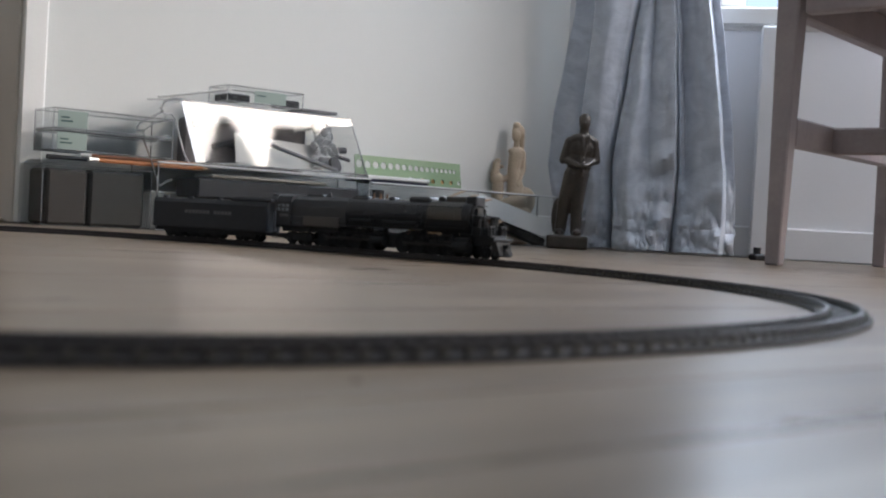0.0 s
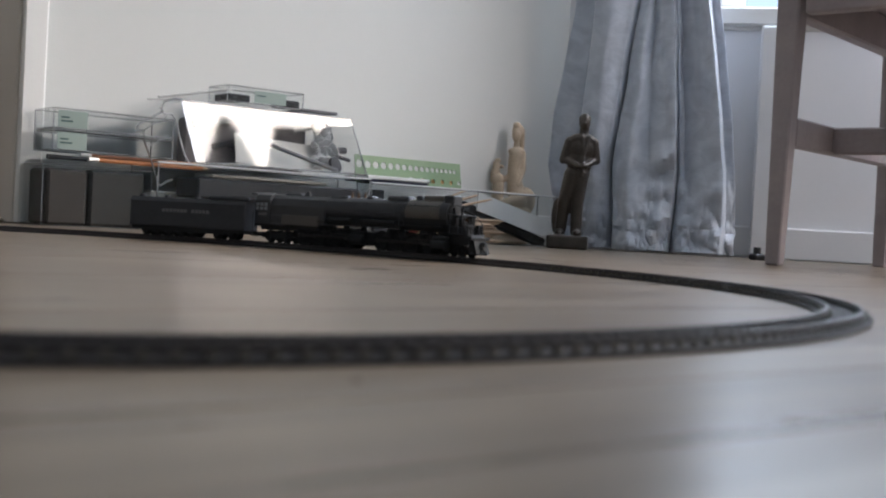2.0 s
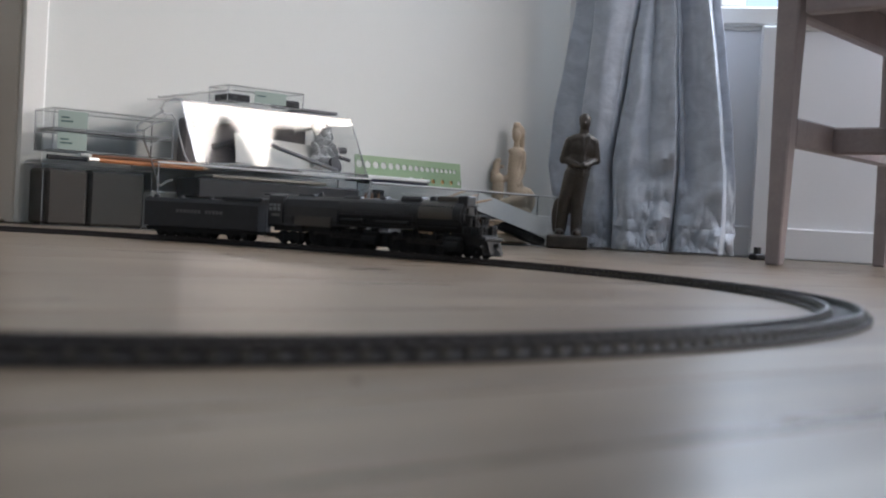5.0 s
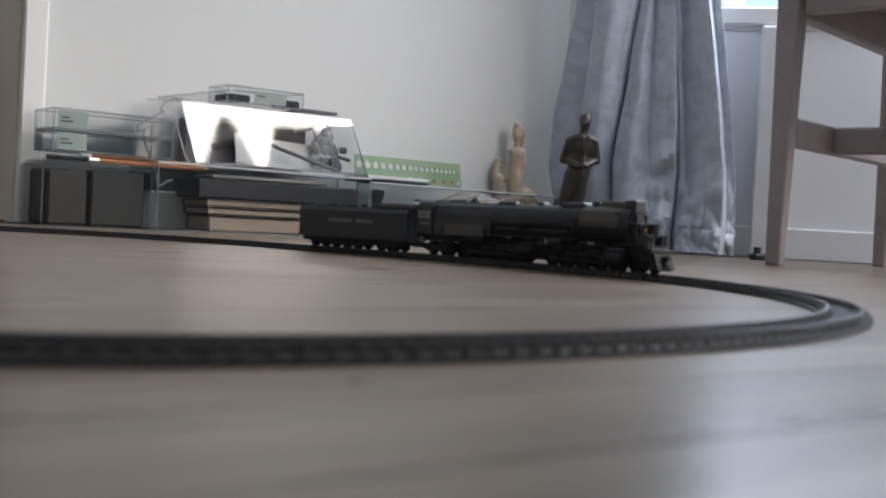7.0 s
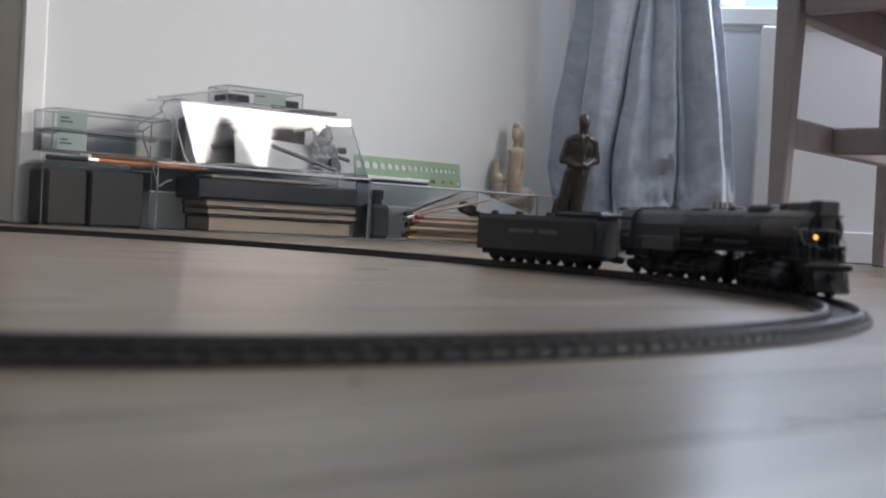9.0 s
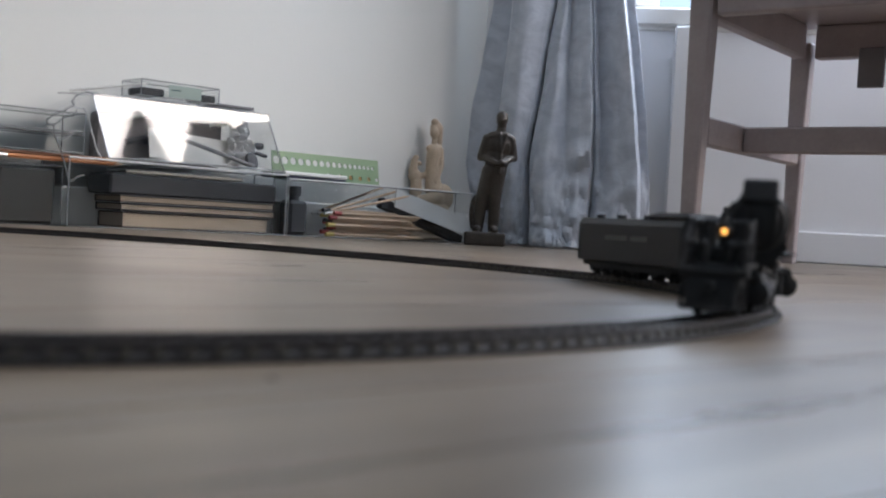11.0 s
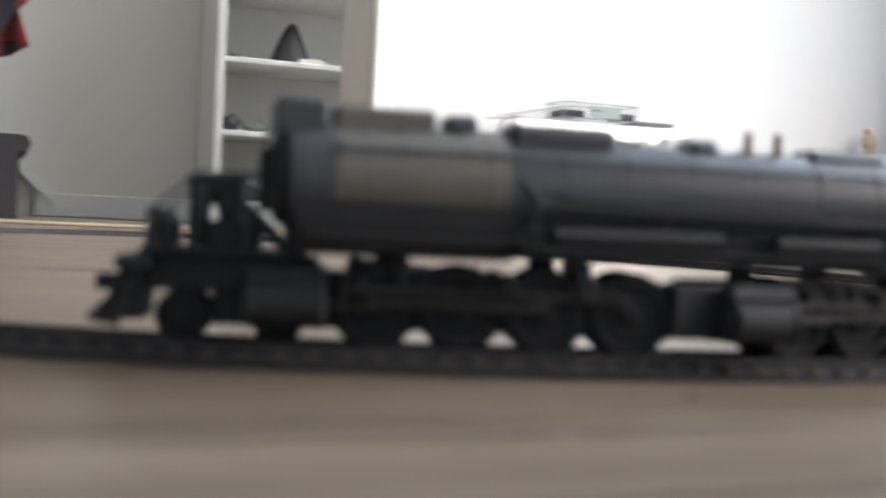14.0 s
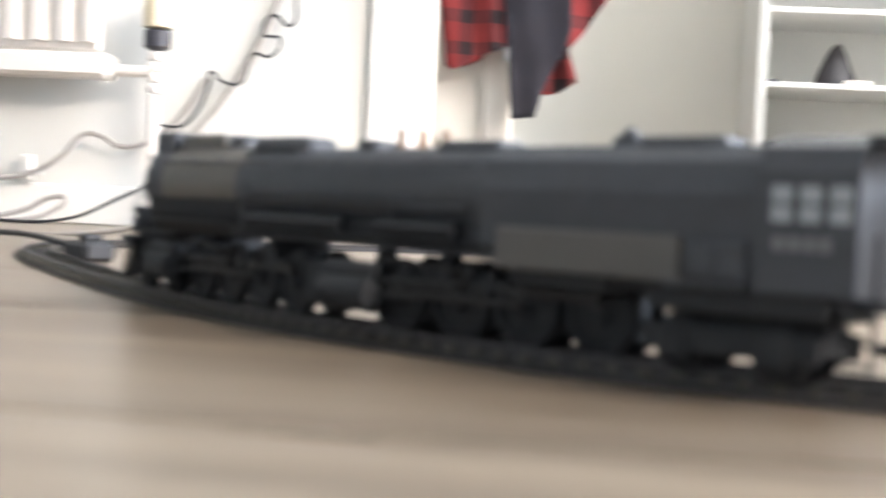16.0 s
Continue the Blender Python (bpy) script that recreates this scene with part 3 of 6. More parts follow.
def pencil(a, b, z, yaw, length, material, label, tip=None, r=0.0036, tilt=0.0):
    t = thing("pencil", WA @ Matrix.Translation((a, b, z)) @ pose(0, 0, 0, 0, tilt, yaw), label, "pencil", "pencils in the boxes")
    bm = bmesh.new()
    cyl(bm, r, length, pose(length / 2, 0, r, 0, 90, 0), 6)
    part("barrel", bm, material, t)
    bm = bmesh.new()
    cyl(bm, r * 1.05, 0.016, pose(-0.006, 0, r, 0, 90, 0), 10)
    part("ferrule", bm, tip or STEEL, t)
    bm = bmesh.new()
    cyl(bm, r, 0.014, pose(length + 0.007, 0, r, 0, 90, 0), 8, 0.0006)
    part("point", bm, RAWWOOD, t)
    return t


# lower left: clear box with dark things, two labelled cases above
clear_case("storage_box", -0.005, 0.157, -0.105, -0.008, 0.0, 0.088, "clear plastic box with dark contents on the floor", rim=0.0013)
bm = bmesh.new()
box(bm, 0.003, 0.062, -0.1, -0.02, 0.002, 0.083, 0.004)
solid("dark_box", bm, mat("grey_brown_cover", (0.03, 0.025, 0.021), 0.6, var=0.5, scale=25), "dark box inside a clear storage box", "box", "", WA)
bm = bmesh.new()
box(bm, 0.066, 0.15, -0.098, -0.02, 0.002, 0.084, 0.004)
solid("dark_box", bm, mat("dark_green_cover", (0.022, 0.022, 0.02), 0.6, var=0.5, scale=22), "dark box inside a clear storage box", "box", "", WA)
for k in range(2):
    c = clear_case("pencil_case", 0.008, 0.19, -0.1, -0.02, 0.1085 + k * 0.031, 0.1375 + k * 0.031, "clear flat case with a pale green label, stacked by the wall")
    label_on(c, -0.085, -0.042, -0.041, 0.002, 0.0265)
bm = bmesh.new()
box(bm, -0.004, 0.3, -0.1, -0.02, 0.0905, 0.0945, 0.001)
solid("tray", bm, CLEAR, "flat clear tray resting on boxes", "tray", "", WA)
pencil(0.078, -0.09, 0.0955, 2, 0.17, ORANGE, "orange pencil with a metal ferrule, resting on a tray")
pencil(0.072, -0.075, 0.101, -4, 0.16, mat("brown_pencil", (0.22, 0.1, 0.05), 0.4), "brown pencil with a worn ferrule, resting on a tray")
pencil(0.02, -0.085, 0.0955, 3, 0.06, DARKBOX, "short black pen, resting on a tray", DARKBOX)

# middle: clear box of books
LOWER = clear_case("storage_box", 0.165, 0.548, -0.11, -0.008, 0.0, 0.103, "clear plastic box full of books and pads", rim=0.003, bright=True)


def book(a0, a1, b0, b1, z0, z1, cover, label):
    t = thing("book", WA @ Matrix.Translation(((a0 + a1) / 2, (b0 + b1) / 2, z0)), label, "book", "books in the clear box")
    x, y, h = (a1 - a0) / 2, (b1 - b0) / 2, z1 - z0
    bm = bmesh.new()
    for k in range(9):
        zz = 0.0022 + (h - 0.0044) * k / 9
        s = 0.0015 + 0.0012 * random.random()
        box(bm, -x + s, x - s, -y + s, y - 0.002, zz, zz + (h - 0.0044) / 9 * 0.86)
    part("pages", bm, PAGES, t, "cream page block")
    for nm, zz in (("cover", 0.0), ("cover", h - 0.002)):
        bm = bmesh.new()
        box(bm, -x, x, -y, y, zz, zz + 0.002, 0.0006)
        part(nm, bm, cover, t)
    bm = bmesh.new()
    box(bm, -x, x, y - 0.002, y, 0.002, h - 0.002)
    part("spine", bm, cover, t)
    return t


BROWNC = mat("brown_cover", (0.09, 0.07, 0.06), 0.5)
book(0.257, 0.522, -0.1, -0.015, 0.0028, 0.027, BROWNC, "thick book with cream pages lying in a clear box")
book(0.252, 0.532, -0.103, -0.015, 0.0285, 0.0405, DARKBOX, "dark thin book lying in a clear box")
book(0.25, 0.53, -0.103, -0.015, 0.0415, 0.0525, BROWNC, "book with cream pages lying in a clear box")
bm = bmesh.new()
box(bm, 0.235, 0.535, -0.1, -0.02, 0.0535, 0.085, 0.003)
solid("dark_folder", bm, DARKBOX, "black folder lying on books in a clear box", "folder", "", WA)
bm = bmesh.new()
box(bm, 0.26, 0.47, -0.098, -0.03, 0.0865, 0.092, 0.0015)
solid("sketch_pad", bm, mat("tan_pad", (0.36, 0.33, 0.28), 0.8), "tan pad lying on a folder in a clear box", "pad", "", WA)

# the tilted clear tub on top
tub = thing("clear_tub", WA @ Matrix.Translation((0.375, -0.06, 0.106)), "clear plastic tub on its side, filled with brushes and paper", "storage tub")


def quad_plate(name, pts, thick, material, label=""):
    bm = bmesh.new()
    p = [Vector(q) for q in pts]
    n = (p[1] - p[0]).cross(p[3] - p[0]).normalized() * thick
    a = [bm.verts.new(q) for q in p]
    b = [bm.verts.new(q + n) for q in p]
    bm.faces.new(a)
    bm.faces.new(b[::-1])
    for i in range(4):
        bm.faces.new((a[i], b[i], b[(i + 1) % 4], a[(i + 1) % 4]))
    return part(name, bm, material, tub, label)


FBL, FBR, FTR, FTL = (-0.147, -0.046, 0.001), (0.168, -0.046, 0.004), (0.139, -0.03, 0.096), (-0.17, -0.03, 0.095)
quad_plate("front_wall", [FBL, FBR, FTR, FTL], 0.0015, CLEAR_LID, "glossy clear front that mirrors the window")
quad_plate("top_wall", [FTL, FTR, (0.13, 0.05, 0.1), (-0.19, 0.05, 0.098)], 0.0015, CLEAR)
quad_plate("right_wall", [FBR, (0.16, 0.05, 0.004), (0.13, 0.05, 0.1), FTR], 0.0015, CLEAR)
bm = bmesh.new()
for p, q in ((FBL, FBR), (FBR, FTR), (FTR, FTL), (FTL, FBL), (FTR, (0.13, 0.05, 0.1)), (FTL, (-0.19, 0.05, 0.098))):
    rod(bm, p, q, 0.0016, 6)
part("edge", bm, EDGE, tub, "glinting plastic edge")
# rounded open end with its folded rim; odd bends have their shine painted in
bends = ([(-0.165, 0.0965), (-0.182, 0.0965), (-0.197, 0.09), (-0.203, 0.08), (-0.2, 0.075), (-0.212, 0.067), (-0.232, 0.056), (-0.24, 0.049), (-0.238, 0.042), (-0.229, 0.041), (-0.228, 0.03), (-0.22, 0.012), (-0.21, -0.012), (-0.203, -0.034), (-0.197, -0.038), (-0.189, -0.03), (-0.18, -0.028)],
         [(-0.2, 0.075), (-0.192, 0.071), (-0.183, 0.073), (-0.176, 0.066), (-0.168, 0.04), (-0.158, 0.012), (-0.15, 0.001)],
         [(-0.238, 0.042), (-0.222, 0.045), (-0.205, 0.058), (-0.195, 0.06), (-0.19, 0.068)], [(-0.228, 0.03), (-0.212, 0.022), (-0.2, 0.026), (-0.186, 0.04), (-0.18, 0.038)])
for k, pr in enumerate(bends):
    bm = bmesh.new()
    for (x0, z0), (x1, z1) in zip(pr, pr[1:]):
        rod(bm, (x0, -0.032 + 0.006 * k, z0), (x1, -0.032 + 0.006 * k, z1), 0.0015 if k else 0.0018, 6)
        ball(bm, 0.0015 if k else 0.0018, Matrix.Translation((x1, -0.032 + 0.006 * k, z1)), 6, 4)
    part("folded_rim", bm, RIM_SHINE if k % 2 else EDGE, tub, "bent clear plastic rim, every other bend painted pale for shine")
bm = bmesh.new()
pr = [(-0.17, 0.095), (-0.212, 0.072), (-0.236, 0.052), (-0.215, 0.0), (-0.147, 0.001)]
vs = [[bm.verts.new((x, y, z)) for x, z in pr] for y in (-0.028, 0.05)]
for k in range(3):
    bm.faces.new((vs[0][k], vs[0][k + 1], vs[1][k + 1], vs[1][k]))
part("end_wall", bm, CLEAR, tub)
# what lies in the tub
TM = WA @ Matrix.Translation((0.375, -0.06, 0.106))
bm = bmesh.new()
box(bm, -0.06, 0.115, -0.002, 0.0, 0.0, 0.048, 0.0, pose(0, 0, 0.006, -14, 3, 4))
solid("paper_sheet", bm, PAPER, "white paper sheet standing in the clear tub", "paper", "", TM)
bm = bmesh.new()
rod(bm, (-0.02, -0.012, 0.046), (0.125, -0.02, 0.008), 0.0036, 8)
solid("brush", bm, mat("grey_brush", (0.2, 0.2, 0.21), 0.4), "grey brush lying aslant in the clear tub", "brush", "", TM)
random.seed(5)
for k in range(9):
    bm = bmesh.new()
    x = -0.13 + 0.03 * k + random.uniform(-0.01, 0.01)
    z = 0.03 + 0.045 * random.random()
    rod(bm, (x, 0.012 + 0.002 * k, z), (x + random.uniform(0.05, 0.09), 0.016 + 0.002 * k, z + random.uniform(-0.02, 0.02)), random.uniform(0.003, 0.006), 8)
    solid("marker", bm, DARKBOX if k % 3 else GREYCARD, "dark marker lying loose in the clear tub", "marker", "", TM, "markers in the tub")
bm = bmesh.new()
bmesh.ops.create_cone(bm, cap_ends=True, segments=20, radius1=0.014, radius2=0.014, depth=0.006, matrix=pose(0.125, -0.012, 0.018, 70, 0, 20))
solid("tape_roll", bm, DARKBOX, "small black tape roll in the clear tub", "tape", "", TM)
bm = bmesh.new()
# added crumpled sheet at the right end, painted pale for the window's reflection
nb = 26
vs = [[bm.verts.new((0.088 + 0.062 * i / nb - 0.03 * j / nb * (i / nb), 0.006 + 0.02 * noise.noise(Vector((i * 0.35, j * 0.28, 2))) + 0.006 * noise.noise(Vector((i * 0.9, j * 0.8, 7))), 0.012 + 0.076 * j / nb)) for i in range(nb + 1)] for j in range(nb + 1)]
for j in range(nb):
    for i in range(nb):
        bm.faces.new((vs[j][i], vs[j][i + 1], vs[j + 1][i + 1], vs[j + 1][i]))
bag = solid("plastic_bag", bm, mat("painted_reflection", (0.78, 0.8, 0.82), 0.15, var=0.3, scale=60, coat=0.6), "crumpled pale sheet standing in for the window's reflection on the tub", "bag", "", TM)
bag.modifiers.new("thickness", "SOLIDIFY").thickness = 0.0006
bm = bmesh.new()
box(bm, -0.14, 0.085, 0.02, 0.045, 0.001, 0.075, 0.004)
solid("dark_pouch", bm, mat("pouch", (0.16, 0.15, 0.15), 0.8, var=0.5, scale=25), "dark pouch at the back of the clear tub", "pouch", "", TM)
bm = bmesh.new()
for k in range(6):
    x = -0.13 + 0.012 * k
    rod(bm, (x, -0.03, 0.001 + 0.001 * k), (x + 0.06, -0.035, 0.005), 0.001, 5)
solid("wire_clip", bm, STEEL, "thin pale wires in the clear tub", "wire", "", TM)

# cases on the tub
c = clear_case("pencil_case", 0.285, 0.423, -0.085, -0.02, 0.2085, 0.2345, "clear flat case with a pale green label, lying on the tub")
label_on(c, -0.022, 0.036, -0.0335, 0.003, 0.022, 1)
for x0, x1 in ((-0.066, -0.026), (0.038, 0.066)):
    bm = bmesh.new()
    box(bm, x0, x1, -0.028, 0.02, 0.003, 0.014, 0.002)
    part("insert", bm, DARKBOX, c)
bm = bmesh.new()
box(bm, 0.425, 0.495, -0.08, -0.03, 0.2075, 0.2125, 0.001)
solid("flat_pen_tin", bm, mat("grey_tin", (0.16, 0.16, 0.17), 0.35, 0.6), "flat grey tin lying on the tub", "tin", "", WA)
bm = bmesh.new()
rod(bm, (0.19, -0.04, 0.207), (0.31, -0.05, 0.232), 0.0022, 8)
solid("ruler_rod", bm, STEEL, "thin rod resting on the tub", "rod", "", WA)

# right: long clear box with pencils and a slanting card
clear_case("storage_box", 0.556, 0.985, -0.105, -0.058, 0.0, 0.098, "long clear plastic box with pencils and a grey card", rim=0.0024, bright=True)
bottle = thing("ink_bottle", WA, "black ink bottle with a round cap, in a clear box", "bottle")
bm = bmesh.new()
box(bm, 0.563, 0.603, -0.1, -0.064, 0.002, 0.062, 0.006)
cyl(bm, 0.0095, 0.014, Matrix.Translation((0.583, -0.082, 0.0655)), 16)
part("body", bm, DARKBOX, bottle)
bm = bmesh.new()
cyl(bm, 0.0115, 0.016, Matrix.Translation((0.583, -0.082, 0.0785)), 18)
for k in range(18):
    a = 2 * math.pi * k / 18
    box(bm, -0.0006, 0.0006, -0.0004, 0.0006, 0.071, 0.086, 0, Matrix.Translation((0.583 + 0.0115 * math.cos(a), -0.082 + 0.0115 * math.sin(a), 0)))
part("cap", bm, DARKBOX, bottle, "ribbed black cap")
bm = bmesh.new()
box(bm, 0.0, 0.20, -0.001, 0.001, 0.0, 0.036, 0.0, WA @ Matrix.Translation((0.80, -0.094, 0.062)) @ pose(0, 0, 0, -12, 14, 0))
solid("grey_card", bm, GREYCARD, "pale grey card leaning in a clear box", "card")
bm = bmesh.new()
box(bm, 0.0, 0.22, -0.008, 0.008, 0.0, 0.02, 0.003, WA @ Matrix.Translation((0.775, -0.075, 0.06)) @ pose(0, 0, 0, 0, 17, 0))
solid("brush_roll", bm, DARKBOX, "dark brush roll lying aslant in a clear box", "roll")
random.seed(9)
for k in range(11):
    x, z = 0.655 + 0.02 * random.random(), 0.0025 + 0.0042 * k
    pencil(x, -0.1 + 0.03 * random.random(), z, random.uniform(-3, 3), 0.15 + 0.05 * random.random(), RAWWOOD, "pale wooden pencil lying in a clear box", (YELLOW, REDP, DARKBOX, REDP)[k % 4], 0.0038)
for k in range(3):
    pencil(0.655, -0.095 + 0.02 * k, 0.043, 4 * k - 5, 0.16, RAWWOOD, "long wooden brush lying aslant in a clear box", STEEL, 0.0024, -13 - 3 * k)
bm = bmesh.new()
box(bm, 0.55, 0.684, -0.1, -0.02, 0.1045, 0.111, 0.0015)
wb = solid("white_box", bm, PAPER, "thin white box with grey print, lying on clear boxes", "box", "", WA)
for x0, x1 in ((0.56, 0.60), (0.61, 0.65), (0.655, 0.675)):
    bm = bmesh.new()
    box(bm, x0, x1, -0.085, -0.04, 0.1111, 0.1114)
    part("text_bar", bm, GREYCARD, wb)
bm = bmesh.new()
box(bm, 0.553, 0.683, -0.097, -0.022, 0.1005, 0.104, 0.001)
solid("blue_box", bm, mat("navy_card", (0.03, 0.035, 0.07), 0.6), "thin navy box under a white box", "box", "", WA)
bm = bmesh.new()
cyl(bm, 0.016, 0.17, WA @ pose(0.70, -0.08, 0.078, 0, 90, 0), 16)
solid("clear_tube", bm, CLEAR, "clear plastic tube lying on pencils", "tube", smooth=True)

# green stencil leaning on the wall
GREEN = mat("green_plastic", (0.2, 0.29, 0.16), 0.35, var=0.06)


def stencil():
    t = thing("stencil", WA @ Matrix.Translation((0.545, -0.064, 0.0995)) @ pose(0, 0, 0, -10, 0, 0), "green plastic circle stencil leaning on the wall", "stencil")
    bm = bmesh.new()
    W, Hh, x = 0.24, 0.048, 0.004
    cells = []
    size = 0.0185
    while x < W - 0.012:
        cells.append((x, size))
        x += size
        size *= 0.957
    cells.append((x, W - x))
    for k, (x0, w) in enumerate(cells):
        for z0, z1, hole in ((0.0, 0.022, k % 2 == 1 and k > 6), (0.022, 0.042, k < len(cells) - 1), (0.042, Hh, False)):
            sq = []
            n = 16
            for i in range(n):
                s, u = divmod(i, 4)
                u /= 4
                sq.append(((u, 0), (1, u), (1 - u, 1), (0, 1 - u))[s])
            outer = [bm.verts.new((x0 + w * a, 0, z0 + (z1 - z0) * b)) for a, b in sq]
            if hole:
                r = min(w, z1 - z0) * 0.38
                cx, cz = x0 + w / 2, (z0 + z1) / 2
                inner = [bm.verts.new((cx + r * math.cos(2 * math.pi * i / n - 2.356), 0, cz + r * math.sin(2 * math.pi * i / n - 2.356))) for i in range(n)]
                for i in range(n):
                    bm.faces.new((outer[i], outer[(i + 1) % n], inner[(i + 1) % n], inner[i]))
            else:
                bm.faces.new(outer)
    bmesh.ops.remove_doubles(bm, verts=bm.verts, dist=0.00005)
    ob = part("plate", bm, GREEN, t)
    so = ob.modifiers.new("thickness", "SOLIDIFY")
    so.thickness = 0.0016
    bm = bmesh.new()
    for k in range(4):
        ball(bm, 0.011, Matrix.Translation((0.165 + 0.018 * k, 0.006, 0.012)) @ Matrix.Diagonal((1, 0.3, 0.8, 1)), 12, 8)
    part("sticker", bm, mat("orange_sticker", (0.6, 0.33, 0.12), 0.6), t, "orange and cream round stickers")


stencil()


# ---- two statues ----
def figure(name, m, blobs, material, label, voxel=0.0022):
    """A plain statue: rounded forms fused into one smooth mesh."""
    bm = bmesh.new()
    for kind, *v in blobs:
        if kind == "ball":
            x, y, z, rx, ry, rz = v
            ball(bm, 1.0, Matrix.Translation((x, y, z)) @ Matrix.Diagonal((rx, ry, rz, 1)), 16, 12)
        elif kind == "limb":
            p, q, r0, r1 = v
            d = Vector(q) - Vector(p)
            cyl(bm, r0, d.length, Matrix.Translation((Vector(p) + Vector(q)) / 2) @ d.to_track_quat("Z", "Y").to_matrix().to_4x4(), 14, r1)
            ball(bm, r0, Matrix.Translation(p), 12, 8)
            ball(bm, r1, Matrix.Translation(q), 12, 8)
        else:
            box(bm, *v, 0.002)
    ob = solid(name, bm, material, label, "statue", "", m, smooth=True)
    re = ob.modifiers.new("fuse", "REMESH")
    re.mode, re.voxel_size, re.use_smooth_shade = "VOXEL", voxel, True
    sm = ob.modifiers.new("soften", "SMOOTH")
    sm.factor, sm.iterations = 0.5, 3
    return ob


BRONZE = mat("dark_bronze", (0.075, 0.064, 0.055), 0.33, 0.6, 0.5, 60, 0.5, 260)
IVORY = mat("pale_resin", (0.5, 0.4, 0.29), 0.5, var=0.3, scale=45, bump=0.5)
figure("statue", WA @ Matrix.Translation((0.962, -0.204, 0)) @ pose(-0.0, 0, 0, 0, 0, -42) @ Matrix.Translation((-0.024, 0, 0)), [
    ("box", -0.038, 0.038, -0.03, 0.03, 0.0, 0.025),
    ("ball", 0.0215, -0.002, 0.2365, 0.0108, 0.012, 0.0168), ("ball", 0.0215, 0.003, 0.2425, 0.0115, 0.0122, 0.0118), ("ball", 0.0205, -0.0135, 0.235, 0.002, 0.003, 0.003), ("limb", (0.021, 0, 0.21), (0.0215, 0, 0.228), 0.0095, 0.0085),
    ("ball", 0.0185, 0, 0.204, 0.0265, 0.0135, 0.0125), ("ball", 0.0185, 0, 0.187, 0.027, 0.0155, 0.027), ("ball", 0.016, 0, 0.163, 0.024, 0.0155, 0.028), ("ball", 0.0135, 0, 0.142, 0.0225, 0.0155, 0.024),
    ("limb", (-0.0045, 0, 0.2), (-0.014, 0.002, 0.166), 0.0095, 0.0085), ("limb", (-0.0125, 0.002, 0.167), (0.012, -0.021, 0.154), 0.0072, 0.0058), ("ball", 0.017, -0.023, 0.153, 0.0075, 0.0055, 0.0052),
    ("limb", (0.04, 0, 0.2), (0.0465, 0.002, 0.167), 0.0095, 0.0083), ("limb", (0.047, 0.002, 0.168), (0.026, -0.021, 0.1545), 0.007, 0.0058), ("ball", 0.022, -0.0235, 0.156, 0.0065, 0.005, 0.005),
    ("limb", (0.018, -0.0105, 0.209), (0.0215, -0.016, 0.176), 0.0034, 0.0022), ("limb", (0.03, -0.0105, 0.209), (0.0225, -0.016, 0.176), 0.0034, 0.0022), ("limb", (0.0215, -0.016, 0.172), (0.0205, -0.0155, 0.138), 0.0026, 0.0026),
    ("limb", (0.0035, 0, 0.14), (-0.0085, 0.001, 0.085), 0.0155, 0.0125), ("limb", (-0.0085, 0.001, 0.085), (-0.013, 0.003, 0.034), 0.0122, 0.0105),
    ("limb", (0.0195, 0, 0.14), (0.0155, -0.003, 0.085), 0.0155, 0.0122), ("limb", (0.0155, -0.003, 0.085), (0.0155, -0.003, 0.034), 0.012, 0.0105),
    ("ball", -0.015, -0.008, 0.03, 0.009, 0.018, 0.0072), ("ball", 0.0175, -0.013, 0.03, 0.009, 0.018, 0.0072), ("ball", -0.019, 0.012, 0.06, 0.012, 0.008, 0.036)], BRONZE, "dark bronze standing statue on a square base beside the curtain", 0.0016)
figure("figurine", WA @ Matrix.Translation((0.945, -0.03, 0)) @ pose(0, 0, 0, 0, 0, -30) @ Matrix.Diagonal((1.02, 0.8, 1.0, 1)), [
    ("ball", -0.005, 0, 0.008, 0.042, 0.026, 0.011), ("ball", 0.005, 0, 0.045, 0.036, 0.028, 0.05), ("ball", 0.022, 0.004, 0.088, 0.0235, 0.022, 0.028), ("limb", (0.012, -0.008, 0.085), (-0.02, -0.014, 0.078), 0.017, 0.012),
    ("limb", (0.004, 0, 0.105), (-0.002, 0, 0.15), 0.0175, 0.0125), ("limb", (-0.002, 0, 0.15), (0.001, 0, 0.178), 0.0125, 0.0145), ("ball", 0.001, 0, 0.184, 0.0165, 0.011, 0.009),
    ("limb", (0.001, 0, 0.186), (0.0, -0.001, 0.202), 0.0058, 0.0055), ("ball", -0.001, -0.003, 0.216, 0.0088, 0.0105, 0.0135), ("ball", 0.0035, 0.004, 0.224, 0.0125, 0.0125, 0.0145), ("limb", (0.0095, 0.004, 0.226), (0.013, 0.006, 0.19), 0.0075, 0.0045), ("ball", 0.0, 0.001, 0.236, 0.008, 0.008, 0.007),
    ("limb", (0.0145, 0, 0.182), (0.017, -0.003, 0.15), 0.0058, 0.005), ("limb", (0.017, -0.003, 0.15), (0.006, -0.014, 0.118), 0.005, 0.0042),
    ("limb", (-0.033, 0, 0.01), (-0.031, 0, 0.115), 0.014, 0.0115), ("ball", -0.034, 0, 0.128, 0.014, 0.011, 0.013), ("ball", -0.041, 0, 0.138, 0.007, 0.008, 0.01), ("limb", (-0.037, 0, 0.135), (-0.037, 0, 0.158), 0.0085, 0.0065), ("ball", -0.034, 0, 0.164, 0.0065, 0.006, 0.0055), ("ball", -0.026, 0, 0.153, 0.005, 0.005, 0.004), ("limb", (-0.03, 0, 0.125), (-0.012, 0, 0.132), 0.0075, 0.006)], IVORY, "pale cream figurine of a seated form by the wall", 0.0015)


